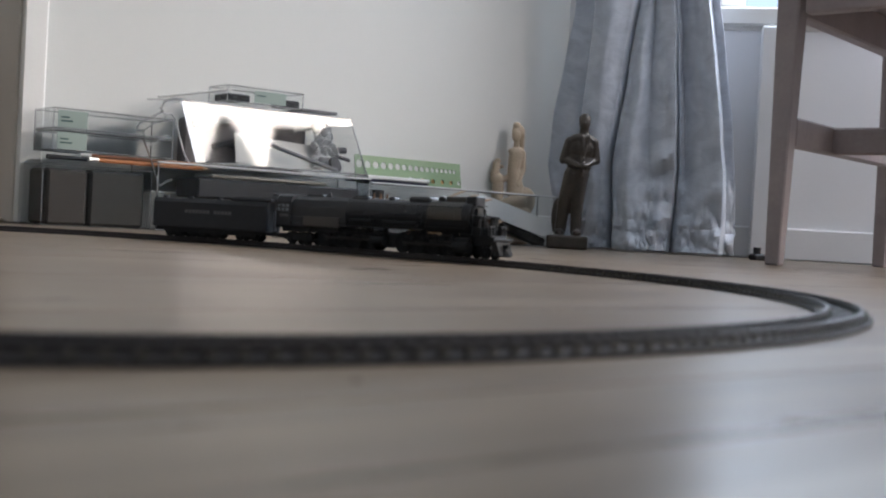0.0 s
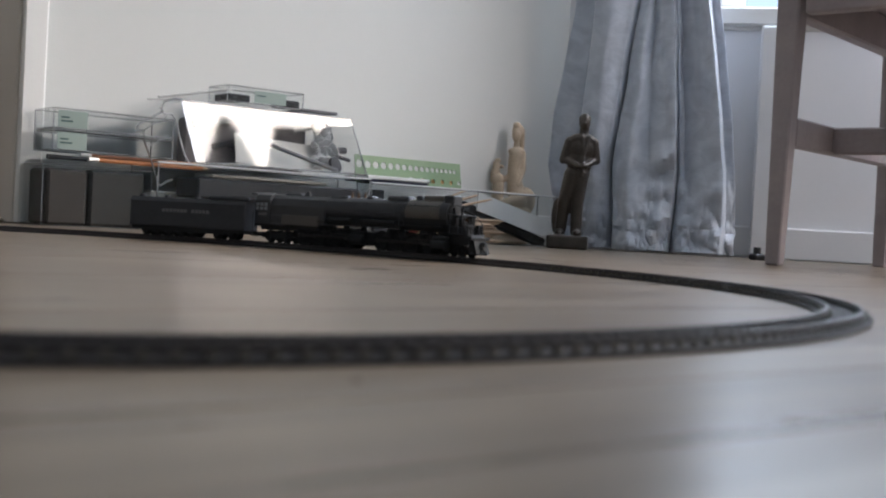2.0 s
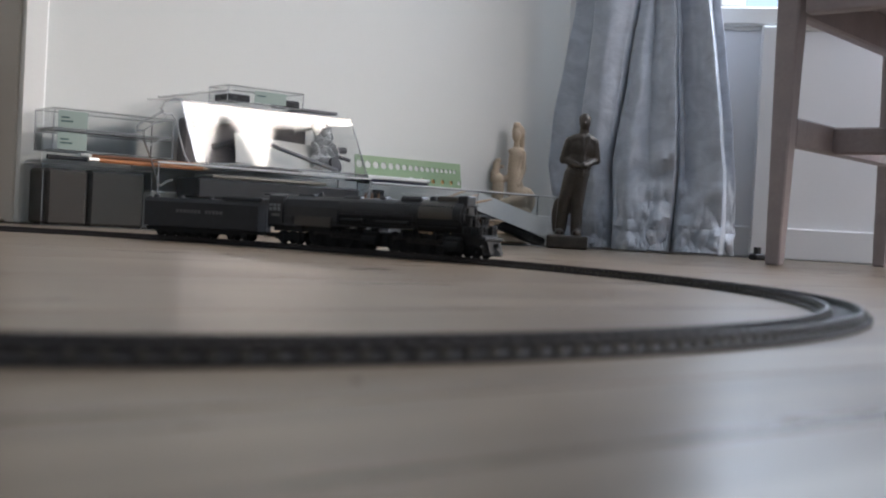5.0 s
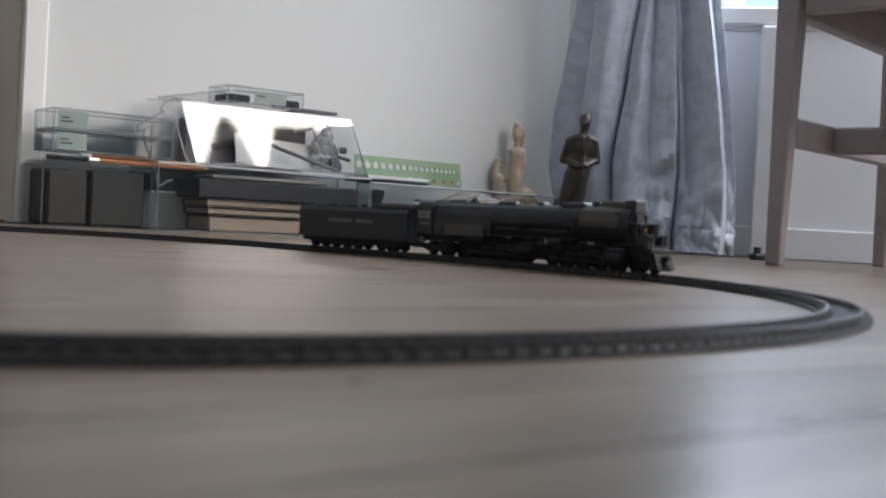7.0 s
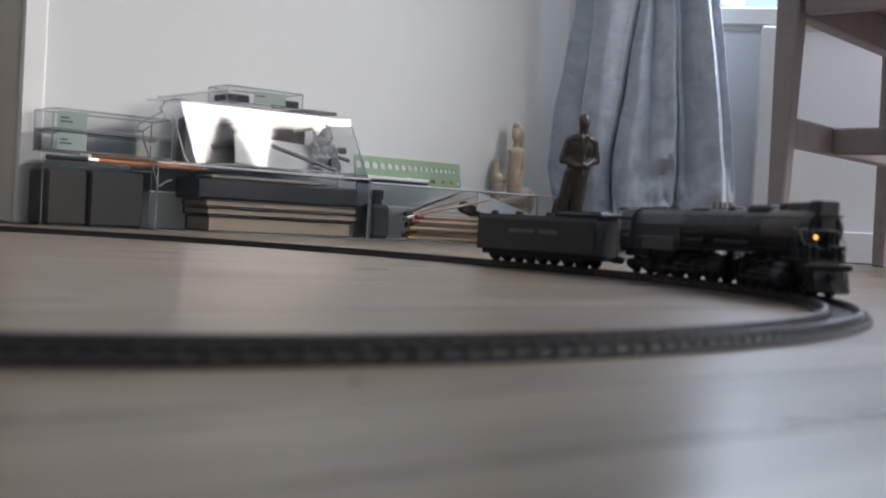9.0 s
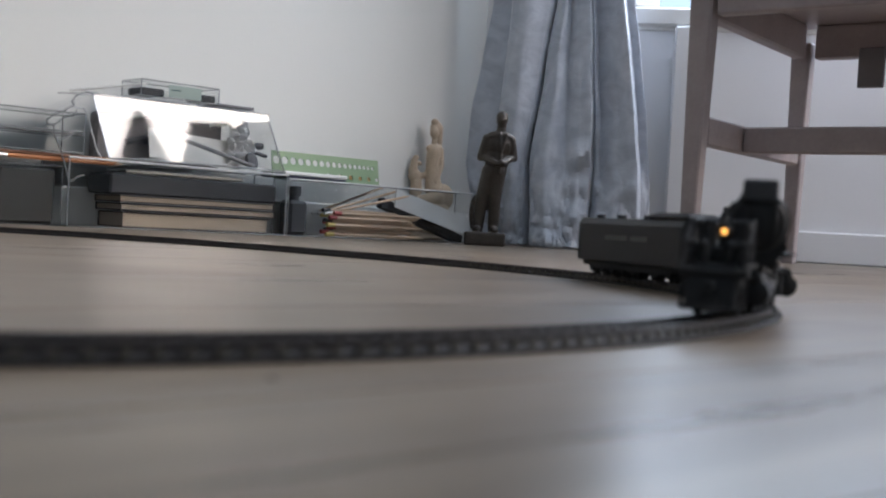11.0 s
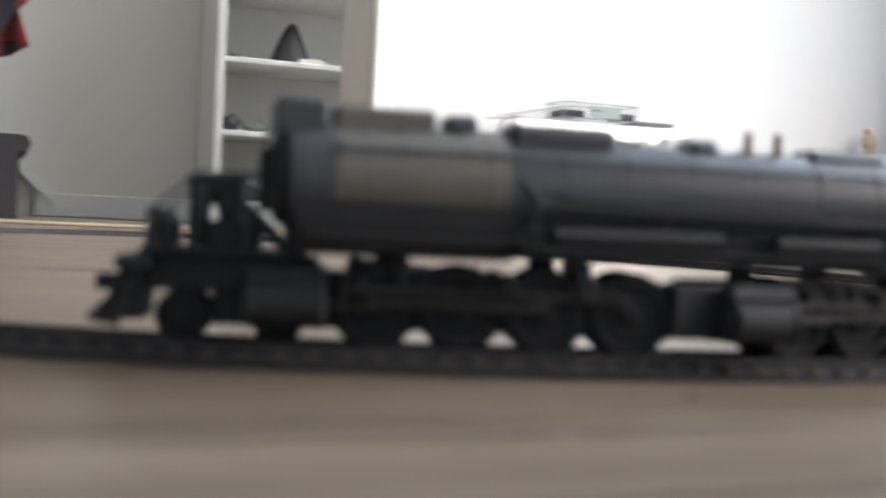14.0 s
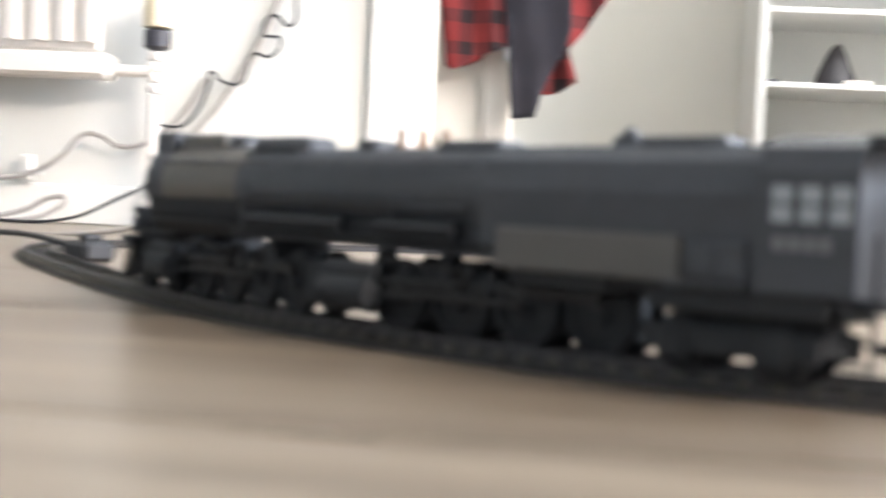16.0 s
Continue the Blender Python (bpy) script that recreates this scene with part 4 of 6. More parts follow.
# ---- curtain ----
def curtain():
    nv, top = 130, 2.3
    levels = (0.0, 0.165, 0.27, 0.49)
    # each line runs from the floor up: its place along the wall at four heights, and its depth into the room there
    folds = (((0.02, -0.02, -0.012, 0.021), (0.01, 0.0, 0.0, 0.0)), ((0.066, 0.052, 0.046, 0.06), (0.012, 0.008, 0.006, 0.006)), ((0.07, 0.057, 0.053, 0.067), (0.03, 0.036, 0.038, 0.038)),
             ((0.09, 0.078, 0.084, 0.098), (0.036, 0.05, 0.052, 0.05)), ((0.108, 0.098, 0.111, 0.136), (0.03, 0.036, 0.038, 0.036)), ((0.122, 0.114, 0.122, 0.15), (0.01, 0.0, 0.004, 0.008)),
             ((0.127, 0.12, 0.128, 0.154), (0.045, 0.034, 0.03, 0.026)), ((0.155, 0.15, 0.156, 0.167), (0.085, 0.056, 0.046, 0.034)), ((0.185, 0.188, 0.183, 0.178), (0.088, 0.04, 0.028, 0.02)),
             ((0.21, 0.212, 0.21, 0.197), (0.085, 0.055, 0.045, 0.036)), ((0.228, 0.234, 0.228, 0.214), (0.066, 0.056, 0.05, 0.042)), ((0.235, 0.238, 0.232, 0.2175), (0.012, 0.008, 0.008, 0.01)),
             ((0.243, 0.246, 0.238, 0.221), (0.05, 0.03, 0.028, 0.026)), ((0.252, 0.254, 0.244, 0.225), (0.07, 0.02, 0.012, 0.01)), ((0.29, 0.286, 0.28, 0.251), (0.085, 0.045, 0.032, 0.024)),
             ((0.326, 0.328, 0.314, 0.281), (0.075, 0.064, 0.056, 0.048)), ((0.335, 0.333, 0.32, 0.286), (0.04, 0.03, 0.03, 0.028)), ((0.355, 0.351, 0.338, 0.303), (0.02, 0.03, 0.034, 0.034)))
    per = 13

    def at(values, z):
        if z >= levels[-1]:
            return values[-1]
        for k in range(3):
            if z <= levels[k + 1]:
                u = (z - levels[k]) / (levels[k + 1] - levels[k])
                return values[k] + (values[k + 1] - values[k]) * u
    bm = bmesh.new()
    rows = []
    for j in range(nv + 1):
        z = 0.004 + (j / nv) ** 1.7 * (top - 0.004)
        pts = [(at(a, z), at(d, z)) for a, d in folds]
        row = []
        n = len(pts)
        for k in range(n - 1):
            p0, p1, p2, p3 = pts[max(k - 1, 0)], pts[k], pts[k + 1], pts[min(k + 2, n - 1)]
            for i in range(per + (k == n - 2)):
                u = i / per
                e = u * u * (3 - 2 * u)
                a = p1[0] + (p2[0] - p1[0]) * u
                d = 0.35 * (p1[1] + (p2[1] - p1[1]) * u) + 0.65 * (p1[1] + (p2[1] - p1[1]) * e)
                q = Vector((a * 16, z * 9, 0))
                low = max(0.0, 1 - z / 0.2)
                crush = 0.0035 * noise.noise(q * 1.5) + 0.0016 * noise.noise(Vector((a * 70, z * 95, 4))) + (0.02 * noise.noise(q * 2.3 + Vector((3, 1, 0))) + 0.012 * noise.noise(q * 5.0) + 0.005 * noise.noise(q * 12.0)) * low
                pinch = 0.01 * math.exp(-(((a - 0.222) / 0.016) ** 2) - ((z - 0.19 + 0.5 * (0.23 - a)) / 0.018) ** 2) - 0.014 * math.exp(-(((a - 0.212) / 0.022) ** 2) - ((z - 0.16 + 0.5 * (0.23 - a)) / 0.016) ** 2)
                spot = noise.noise(Vector((a * 42 + z * 11, z * 30, 2.2)))
                crush -= 0.006 * max(0.0, spot - 0.32) * (1.2 if z < 0.3 else 0.6)
                crush += 0.0025 * max(0.0, 1 - abs(noise.noise(Vector((a * 14, z * 17, 8.1)))) * 9)
                hem = 0.004 * math.exp(-(((z - 0.045 - 0.02 * noise.noise(Vector((a * 9, 3, 1)))) / 0.004) ** 2))
                row.append(bm.verts.new((a + 0.004 * noise.noise(q * 0.9 + Vector((9, 0, 0))), -0.055 - d * 1.15 - crush - pinch + hem, z)))
        rows.append(row)
    for r0, r1 in zip(rows, rows[1:]):
        for i in range(len(r0) - 1):
            bm.faces.new((r0[i], r0[i + 1], r1[i + 1], r1[i]))
    m = bpy.data.materials.new("crushed_satin")
    m.use_nodes = True
    nt = m.node_tree
    b = nt.nodes["Principled BSDF"]
    tc = nt.nodes.new("ShaderNodeTexCoord")
    mp = nt.nodes.new("ShaderNodeMapping")
    mp.inputs["Scale"].default_value = (1.0, 1.0, 1.5)
    nt.links.new(tc.outputs["Object"], mp.inputs[0])
    n1 = nt.nodes.new("ShaderNodeTexNoise")
    n1.inputs["Scale"].default_value, n1.inputs["Detail"].default_value, n1.inputs["Distortion"].default_value = 20, 7, 1.0
    n2 = nt.nodes.new("ShaderNodeTexNoise")
    n2.inputs["Scale"].default_value, n2.inputs["Detail"].default_value, n2.inputs["Distortion"].default_value = 110, 5, 0.8
    for n in (n1, n2):
        nt.links.new(mp.outputs[0], n.inputs["Vector"])
    r = nt.nodes.new("ShaderNodeValToRGB")
    for e, (p, c) in zip(r.color_ramp.elements, ((0.3, (0.44, 0.48, 0.56, 1)), (0.7, (0.62, 0.66, 0.74, 1)))):
        e.position, e.color = p, c
    nt.links.new(n1.outputs[0], r.inputs[0])
    nt.links.new(r.outputs[0], b.inputs["Base Color"])
    mr = nt.nodes.new("ShaderNodeMapRange")
    mr.inputs[3].default_value, mr.inputs[4].default_value = 0.62, 0.34
    nt.links.new(n1.outputs[0], mr.inputs[0])
    nt.links.new(mr.outputs[0], b.inputs["Roughness"])
    b.inputs["Sheen Weight"].default_value = 0.4
    b.inputs["Specular IOR Level"].default_value = 0.6
    bp = nt.nodes.new("ShaderNodeBump")
    bp.inputs["Strength"].default_value, bp.inputs["Distance"].default_value = 0.6, 0.0025
    ad = nt.nodes.new("ShaderNodeMath")
    ad.operation = "MULTIPLY_ADD"
    ad.inputs[1].default_value = 0.5
    nt.links.new(n2.outputs[0], ad.inputs[0])
    nt.links.new(n1.outputs[0], ad.inputs[2])
    nt.links.new(ad.outputs[0], bp.inputs["Height"])
    nt.links.new(bp.outputs[0], b.inputs["Normal"])
    ob = solid("curtain", bm, m, "silver-blue crushed satin curtain falling in deep folds to the floor", "curtain", "", WW, smooth=True)
    so = ob.modifiers.new("thickness", "SOLIDIFY")
    so.thickness = 0.003
    bm = bmesh.new()
    rod(bm, (-0.05, -0.11, 2.33), (2.0, -0.11, 2.33), 0.012, 14)
    solid("curtain_rail", bm, STEEL, "plain metal curtain rail above the window", "curtain rail", "", WW)


curtain()

# ---- wooden chair by the window ----
WOOD = mat("greyed_wood", (0.37, 0.325, 0.33), 0.5, var=0.3, scale=18, bump=0.2, fine=140)
E1 = Vector((0.65, 0.76, 0)).normalized()
E2 = Vector((E1.y, -E1.x, 0))
CH = Matrix(((E2.x, E1.x, 0, 0.497 * BIG), (E2.y, E1.y, 0, 1.69 * BIG), (0, 0, 1, 0), (0, 0, 0, 1))) @ Matrix.Scale(BIG, 4)
chair = thing("chair", CH, "grey-brown wooden chair with stretchers, standing by the window", "chair")


def leg(x, y, lean):
    bm = bmesh.new()
    box(bm, -0.018, 0.018, -0.016, 0.016, 0.0, 0.40, 0.003)
    for v in bm.verts:
        k = 0.62 + 0.38 * v.co.z / 0.40
        v.co.x, v.co.y = v.co.x * k + lean * (1 - v.co.z / 0.4), v.co.y * k
    part("leg", bm, WOOD, chair, at=Matrix.Translation((x, y, 0)))


for x in (0, 0.42):
    for y in (0, 0.44):
        leg(x, y, -0.004)
for nm, b in (("side_rail", (-0.012, 0.012, 0.02, 0.42, 0.37, 0.43)), ("side_rail", (0.408, 0.432, 0.02, 0.42, 0.37, 0.43)), ("front_rail", (0.024, 0.396, -0.012, 0.012, 0.37, 0.43)), ("back_rail", (0.024, 0.396, 0.428, 0.452, 0.37, 0.43)),
              ("stretcher", (-0.01, 0.01, 0.018, 0.42, 0.178, 0.222)), ("stretcher", (0.41, 0.43, 0.018, 0.42, 0.178, 0.222)), ("stretcher", (0.01, 0.41, 0.155, 0.175, 0.178, 0.22)), ("seat", (-0.035, 0.455, -0.03, 0.47, 0.431, 0.455))):
    bm = bmesh.new()
    box(bm, *b, 0.003)
    part(nm, bm, WOOD, chair)
for x in (0.0, 0.42):
    bm = bmesh.new()
    box(bm, x - 0.02, x + 0.02, 0.442, 0.472, 0.456, 0.95, 0.004)
    part("back_post", bm, WOOD, chair)
bm = bmesh.new()
box(bm, 0.105, 0.15, 0.418, 0.4275, 0.315, 0.385, 0.002, Matrix.Translation((0, 0, 0)))
part("fabric_tab", bm, mat("grey_tab", (0.2, 0.19, 0.2), 0.9), chair, "dark fabric tab hanging under the seat")
bm = bmesh.new()
box(bm, -0.02, 0.012, -0.012, 0.012, 0, 0.012, 0.003)
cyl(bm, 0.007, 0.012, Matrix.Translation((-0.008, 0, 0.018)), 12)
solid("door_stop", bm, BLACKPL, "small black rubber door stop on the floor", "door stop", "", pose(0.57 * BIG, 2.04 * BIG, 0, 0, 0, 20))

# houses across the street, seen through the side window
ROOF = mat("roof_tiles", (0.03, 0.028, 0.03), 0.8, var=0.3, scale=3)
BRICK = mat("brick_front", (0.1, 0.075, 0.065), 0.9, var=0.2, scale=2)


def prism_x(bm, outline, x0, x1):
    """An outline in y, z drawn out along x."""
    a = [bm.verts.new((x0, y, z)) for y, z in outline]
    b = [bm.verts.new((x1, y, z)) for y, z in outline]
    bm.faces.new(a)
    bm.faces.new(b[::-1])
    for k in range(len(a)):
        bm.faces.new((a[k], b[k], b[(k + 1) % len(a)], a[(k + 1) % len(a)]))


terrace = thing("house", Matrix.Identity(4), "brick terraced house with pointed gables across the street", "house")
bm = bmesh.new()
box(bm, 20, 28, -16, -4.5, -3, 7.6)
box(bm, 20, 28, -4.495, 4, -3, 6.75)
part("wall", bm, BRICK, terrace)
for g in ([(-7.45, 7.6), (-6.25, 7.6), (-6.3, 7.9), (-6.84, 9.15), (-7.4, 7.95)], [(-6.0, 7.6), (-4.3, 7.6), (-4.4, 7.9), (-4.75, 8.35), (-5.6, 8.6), (-5.9, 7.95)], [(-11, 7.6), (-9, 7.6), (-10, 9.4)]):
    bm = bmesh.new()
    prism_x(bm, g, 19.9, 20.1)
    part("gable", bm, ROOF, terrace, "dark tiled gable")
for y in range(-15, 4, 3):
    for z in (-1.5, 1.4, 4.4):
        bm = bmesh.new()
        box(bm, 19.94, 20.0 - 0.003, y, y + 1.2, z, z + 1.7, 0.02)
        part("window", bm, mat("far_glass", (0.05, 0.06, 0.07), 0.15), terrace)
bm = bmesh.new()
box(bm, 2.6, 60, -60, 60, -3.3, -3.2)
solid("ground", bm, mat("street", (0.09, 0.09, 0.09), 0.9), "grey street outside the window", "ground", "structure")

# a crumb on the floor in front of the track
bm = bmesh.new()
for k in range(5):
    ball(bm, 0.0006 + 0.0002 * (k % 3), Matrix.Translation((0.0012 * k - 0.0024, 0.0007 * ((k * 2) % 3), 0.0006)), 7, 5)
solid("crumb", bm, mat("dark_crumb", (0.06, 0.05, 0.045), 0.8), "small dark crumb on the laminate floor", "crumb", "", pose(-0.018, 0.255, 0.0002) @ Matrix.Scale(0.35, 4))

# ---- toy track ----
RING = [0.54139, 0.0, 0.0, 0.01738, -0.02855, 0.00876, -0.01841, -0.00032, 0.0107, 0.00548, -0.00404, 0.0, 0.0]


def ring_point(a):
    r = RING[0] + sum(RING[2 * k - 1] * math.cos(k * a) + RING[2 * k] * math.sin(k * a) for k in range(1, 7))
    return Vector((-0.35439 + r * math.cos(a), 0.75095 + r * math.sin(a), 0))


_A = [radians(150) - 2 * math.pi * k / 4000 for k in range(4001)]
_P = [ring_point(a) for a in _A]
_S = np.concatenate([[0], np.cumsum([(q - p).length for p, q in zip(_P, _P[1:])])])
LOOP = float(_S[-1])
_X, _Y = np.array([p.x for p in _P]), np.array([p.y for p in _P])


def on_track(s):
    s = s % LOOP
    return Vector((float(np.interp(s, _S, _X)), float(np.interp(s, _S, _Y)), 0))


def heading(s, d=0.004):
    return (on_track(s + d) - on_track(s - d)).normalized()


GAUGE, TIE_H, RAIL_H = 0.0165, 0.0022, 0.0058
track = thing("toy_track", Matrix.Identity(4), "closed loop of black model railway track lying on the floor", "toy track")
RAILM = mat("rail_metal", (0.045, 0.042, 0.045), 0.4, 0.4, 0.3, 90, 0.1)
CHAIRM = mat("rail_chair", (0.085, 0.082, 0.066), 0.3, 0.6, 0.3, 300)
TIEM = mat("tie_plastic", (0.02, 0.018, 0.018), 0.55, var=0.3, scale=200, rand=0.3)
for side in (-1, 1):
    bm = bmesh.new()
    n = 480
    rings = []
    for i in range(n):
        s = LOOP * i / n
        p, t = on_track(s), heading(s)
        nn = Vector((-t.y, t.x, 0))
        c = p + nn * side * GAUGE / 2
        rings.append([bm.verts.new(c + nn * x + Vector((0, 0, z))) for x, z in ((-0.0013, TIE_H), (-0.0005, 0.0031), (-0.0006, 0.0048), (-0.0006, RAIL_H), (0.0006, RAIL_H), (0.0006, 0.0048), (0.0005, 0.0031), (0.0013, TIE_H))])
    for a, b in zip(rings, rings[1:] + rings[:1]):
        for k in range(7):
            bm.faces.new((a[k], a[k + 1], b[k + 1], b[k]))
    part("rail", bm, RAILM, track, "tarnished metal rail")
# ties: each its own piece on the stretch in front, the rest joined
bm = bmesh.new()
box(bm, -0.0017, 0.0017, -0.0135, 0.0135, 0.0002, TIE_H, 0.0004)
for y in (-0.0108, -0.0061, 0.0061, 0.0108):
    box(bm, -0.0013, 0.0013, y - 0.0007, y + 0.0007, TIE_H, 0.0041)
bm.faces.ensure_lookup_table()
for f in bm.faces:
    f.material_index = int(f.calc_center_median().z > TIE_H + 0.0001)
tie_mesh = done("tie", bm, TIEM)
tie_mesh.materials.append(CHAIRM)
TIES = 440
rest = bmesh.new()
for i in range(TIES):
    s = LOOP * i / TIES
    p, t = on_track(s), heading(s)
    m = Matrix.Translation(p) @ Matrix.Rotation(math.atan2(t.y, t.x), 4, "Z")
    if 1.15 < s < 3.2:
        ob = new("tie", tie_mesh)
        ob.parent = track
        ob.matrix_basis = m
    else:
        box(rest, -0.0017, 0.0017, -0.0135, 0.0135, 0.0002, TIE_H, 0, m)
part("tie_stretch", rest, TIEM, track, kind="stuff")
# the plastic web that joins the ties, under the rails
for side in (-1, 1):
    bm = bmesh.new()
    rings = []
    for i in range(300):
        s = LOOP * i / 300
        p, t = on_track(s), heading(s)
        nn = Vector((-t.y, t.x, 0))
        rings.append([bm.verts.new(p + nn * (side * GAUGE / 2 + x) + Vector((0, 0, z))) for x, z in ((-0.0018, 0.0002), (-0.0018, 0.0017), (0.0018, 0.0017), (0.0018, 0.0002))])
    for a, b in zip(rings, rings[1:] + rings[:1]):
        for k in range(3):
            bm.faces.new((a[k], a[k + 1], b[k + 1], b[k]))
    part("tie_web", bm, TIEM, track)
for side in (-1, 1):
    bm = bmesh.new()
    rings = []
    for i in range(300):
        s = LOOP * i / 300
        p, t = on_track(s), heading(s)
        nn = Vector((-t.y, t.x, 0))
        rings.append([bm.verts.new(p + nn * side * x + Vector((0, 0, z))) for x, z in ((0.0125, 0.0002), (0.0125, 0.0019), (0.0134, 0.0019), (0.0134, 0.0002))])
    for a, b in zip(rings, rings[1:] + rings[:1]):
        for k in range(3):
            bm.faces.new((a[k], a[k + 1], b[k + 1], b[k]))
    part("tie_border", bm, TIEM, track)

# ---- the toy locomotive; x runs forward from its rear engine, z from the floor ----
LOCOB = mat("loco_black", (0.042, 0.045, 0.052), 0.43, 0.0, 0.3, 180, 0.15, 700, spec=0.45)
SMOKEG = mat("smokebox_grey", (0.115, 0.108, 0.097), 0.4, 0.2, 0.15, 120, 0.1, 600, spec=0.5)
RUNG = mat("dull_grey_panel", (0.095, 0.09, 0.085), 0.55, 0.1, 0.1)
BRASS = mat("valve_brass", (0.2, 0.13, 0.085), 0.5, 0.5)
WHEELM = mat("wheel_steel", (0.013, 0.014, 0.016), 0.6, 0.0, spec=0.25)
RODM = mat("rod_steel", (0.02, 0.019, 0.019), 0.5, 0.2)
GEARB = mat("running_gear_black", (0.023, 0.0245, 0.027), 0.6, 0.0, 0.3, 200, 0.15, 700, spec=0.25)
LAMPG = mat("lamp_glow", (1.0, 0.42, 0.08), 0.3, emit=1.0)
LETTER = mat("lettering", (0.16, 0.16, 0.165), 0.6)
WINDOWG = mat("cab_glass", (0.3, 0.32, 0.34), 0.2)
D0 = 0.155  # from the pilot tip back to the body's origin
loco = thing("steam_locomotive", Matrix.Identity(4), "black articulated toy steam locomotive with a grey smokebox, on the track", "toy locomotive")


def X(d):
    """Place along the body from the distance behind the pilot's tip."""
    return D0 - d


def tube(bm, d0, d1, z, r0, r1=None, seg=28, y=0.0):
    r1 = r0 if r1 is None else r1
    return cyl(bm, r1, abs(d1 - d0), pose(X((d0 + d1) / 2), y, z, 0, 90, 0), seg, r0)


def banded(bands, d0, d1, r0, r1, z, rise):
    """A barrel along x with raised straps, in one skin."""
    prof = [(0.0005, -X(d0)), (r0, -X(d0))]
    for d in bands:
        r = r0 + (r1 - r0) * (d - d0) / (d1 - d0)
        prof += [(r, -X(d)), (r + rise, -X(d) + 0.0002), (r + rise, -X(d) + 0.0012), (r, -X(d) + 0.0014)]
    prof += [(r1, -X(d1)), (0.0005, -X(d1))]
    bm = bmesh.new()
    lathe(bm, prof, 32, pose(0, 0, z) @ pose(0, 0, 0, 0, -90, 0))
    return bm


part("boiler", banded((0.112, 0.128, 0.145, 0.162, 0.18, 0.197), 0.098, 0.205, 0.0128, 0.0134, 0.0448, 0.0002), LOCOB, loco, "black ribbed boiler", True)
part("smokebox", banded((0.064, 0.093), 0.0562, 0.0978, 0.0128, 0.0129, 0.0457, 0.0002), SMOKEG, loco, "dull grey smokebox", True)
part("smokebox_ring", banded((0.049,), 0.046, 0.056, 0.0128, 0.0128, 0.0457, 0.0002), LOCOB, loco, "", True)
for d in (0.057, 0.072, 0.087):
    for a in (35, 68, 112, 145):
        bm = bmesh.new()
        ball(bm, 0.0009, Matrix.Translation((X(d), 0.0131 * math.cos(radians(a)), 0.0457 + 0.0131 * math.sin(radians(a)))), 8, 5)
        part("washout_plug", bm, LOCOB, loco)
bm = bmesh.new()
tube(bm, 0.0435, 0.046, 0.0455, 0.0105, 0.0122)
tube(bm, 0.0415, 0.0435, 0.0455, 0.004, 0.009)
rod(bm, (X(0.042), -0.009, 0.0545), (X(0.042), 0.009, 0.0545), 0.0007)
for y in (-0.006, 0.006):
    box(bm, X(0.044), X(0.0405), y - 0.001, y + 0.001, 0.037, 0.052, 0.0004)
part("smokebox_door", bm, GEARB, loco, "", True)
# saddle and ash hopper under the smokebox, belly sheet under the boiler
bm = bmesh.new()
prism(bm, [(-0.0122, 0.0402), (-0.0112, 0.0345), (-0.0082, 0.0288), (-0.0065, 0.0277), (0.0065, 0.0277), (0.0082, 0.0288), (0.0112, 0.0345), (0.0122, 0.0402)], X(0.1), X(0.0475), Matrix(((0, 1, 0, 0), (1, 0, 0, 0), (0, 0, 1, 0), (0, 0, 0, 1))))
part("saddle", bm, GEARB, loco)
bm = bmesh.new()
prism(bm, [(-0.0112, 0.0365), (-0.0104, 0.0305), (-0.008, 0.0288), (0.008, 0.0288), (0.0104, 0.0305), (0.0112, 0.0365)], X(0.206), X(0.1005), Matrix(((0, 1, 0, 0), (1, 0, 0, 0), (0, 0, 1, 0), (0, 0, 0, 1))))
part("belly_sheet", bm, GEARB, loco)
# firebox and cab
bm = bmesh.new()
prism(bm, [(-0.0135, 0.0275), (-0.0138, 0.046), (-0.011, 0.0535), (-0.006, 0.0575), (0.006, 0.0575), (0.011, 0.0535), (0.0138, 0.046), (0.0135, 0.0275)], X(0.284), X(0.205), Matrix(((0, 1, 0, 0), (1, 0, 0, 0), (0, 0, 1, 0), (0, 0, 0, 1))))
part("firebox", bm, LOCOB, loco)
bm = bmesh.new()
prism(bm, [(-0.0152, 0.0255), (-0.0152, 0.051), (-0.0125, 0.0565), (-0.006, 0.0592), (0.006, 0.0592), (0.0125, 0.0565), (0.0152, 0.051), (0.0152, 0.0255)], X(0.3065), X(0.2842), Matrix(((0, 1, 0, 0), (1, 0, 0, 0), (0, 0, 1, 0), (0, 0, 0, 1))))
box(bm, X(0.316), X(0.3065), -0.013, 0.013, 0.0565, 0.0588, 0.0006)
cab = part("cab", bm, LOCOB, loco, "black cab with windows and pale number")
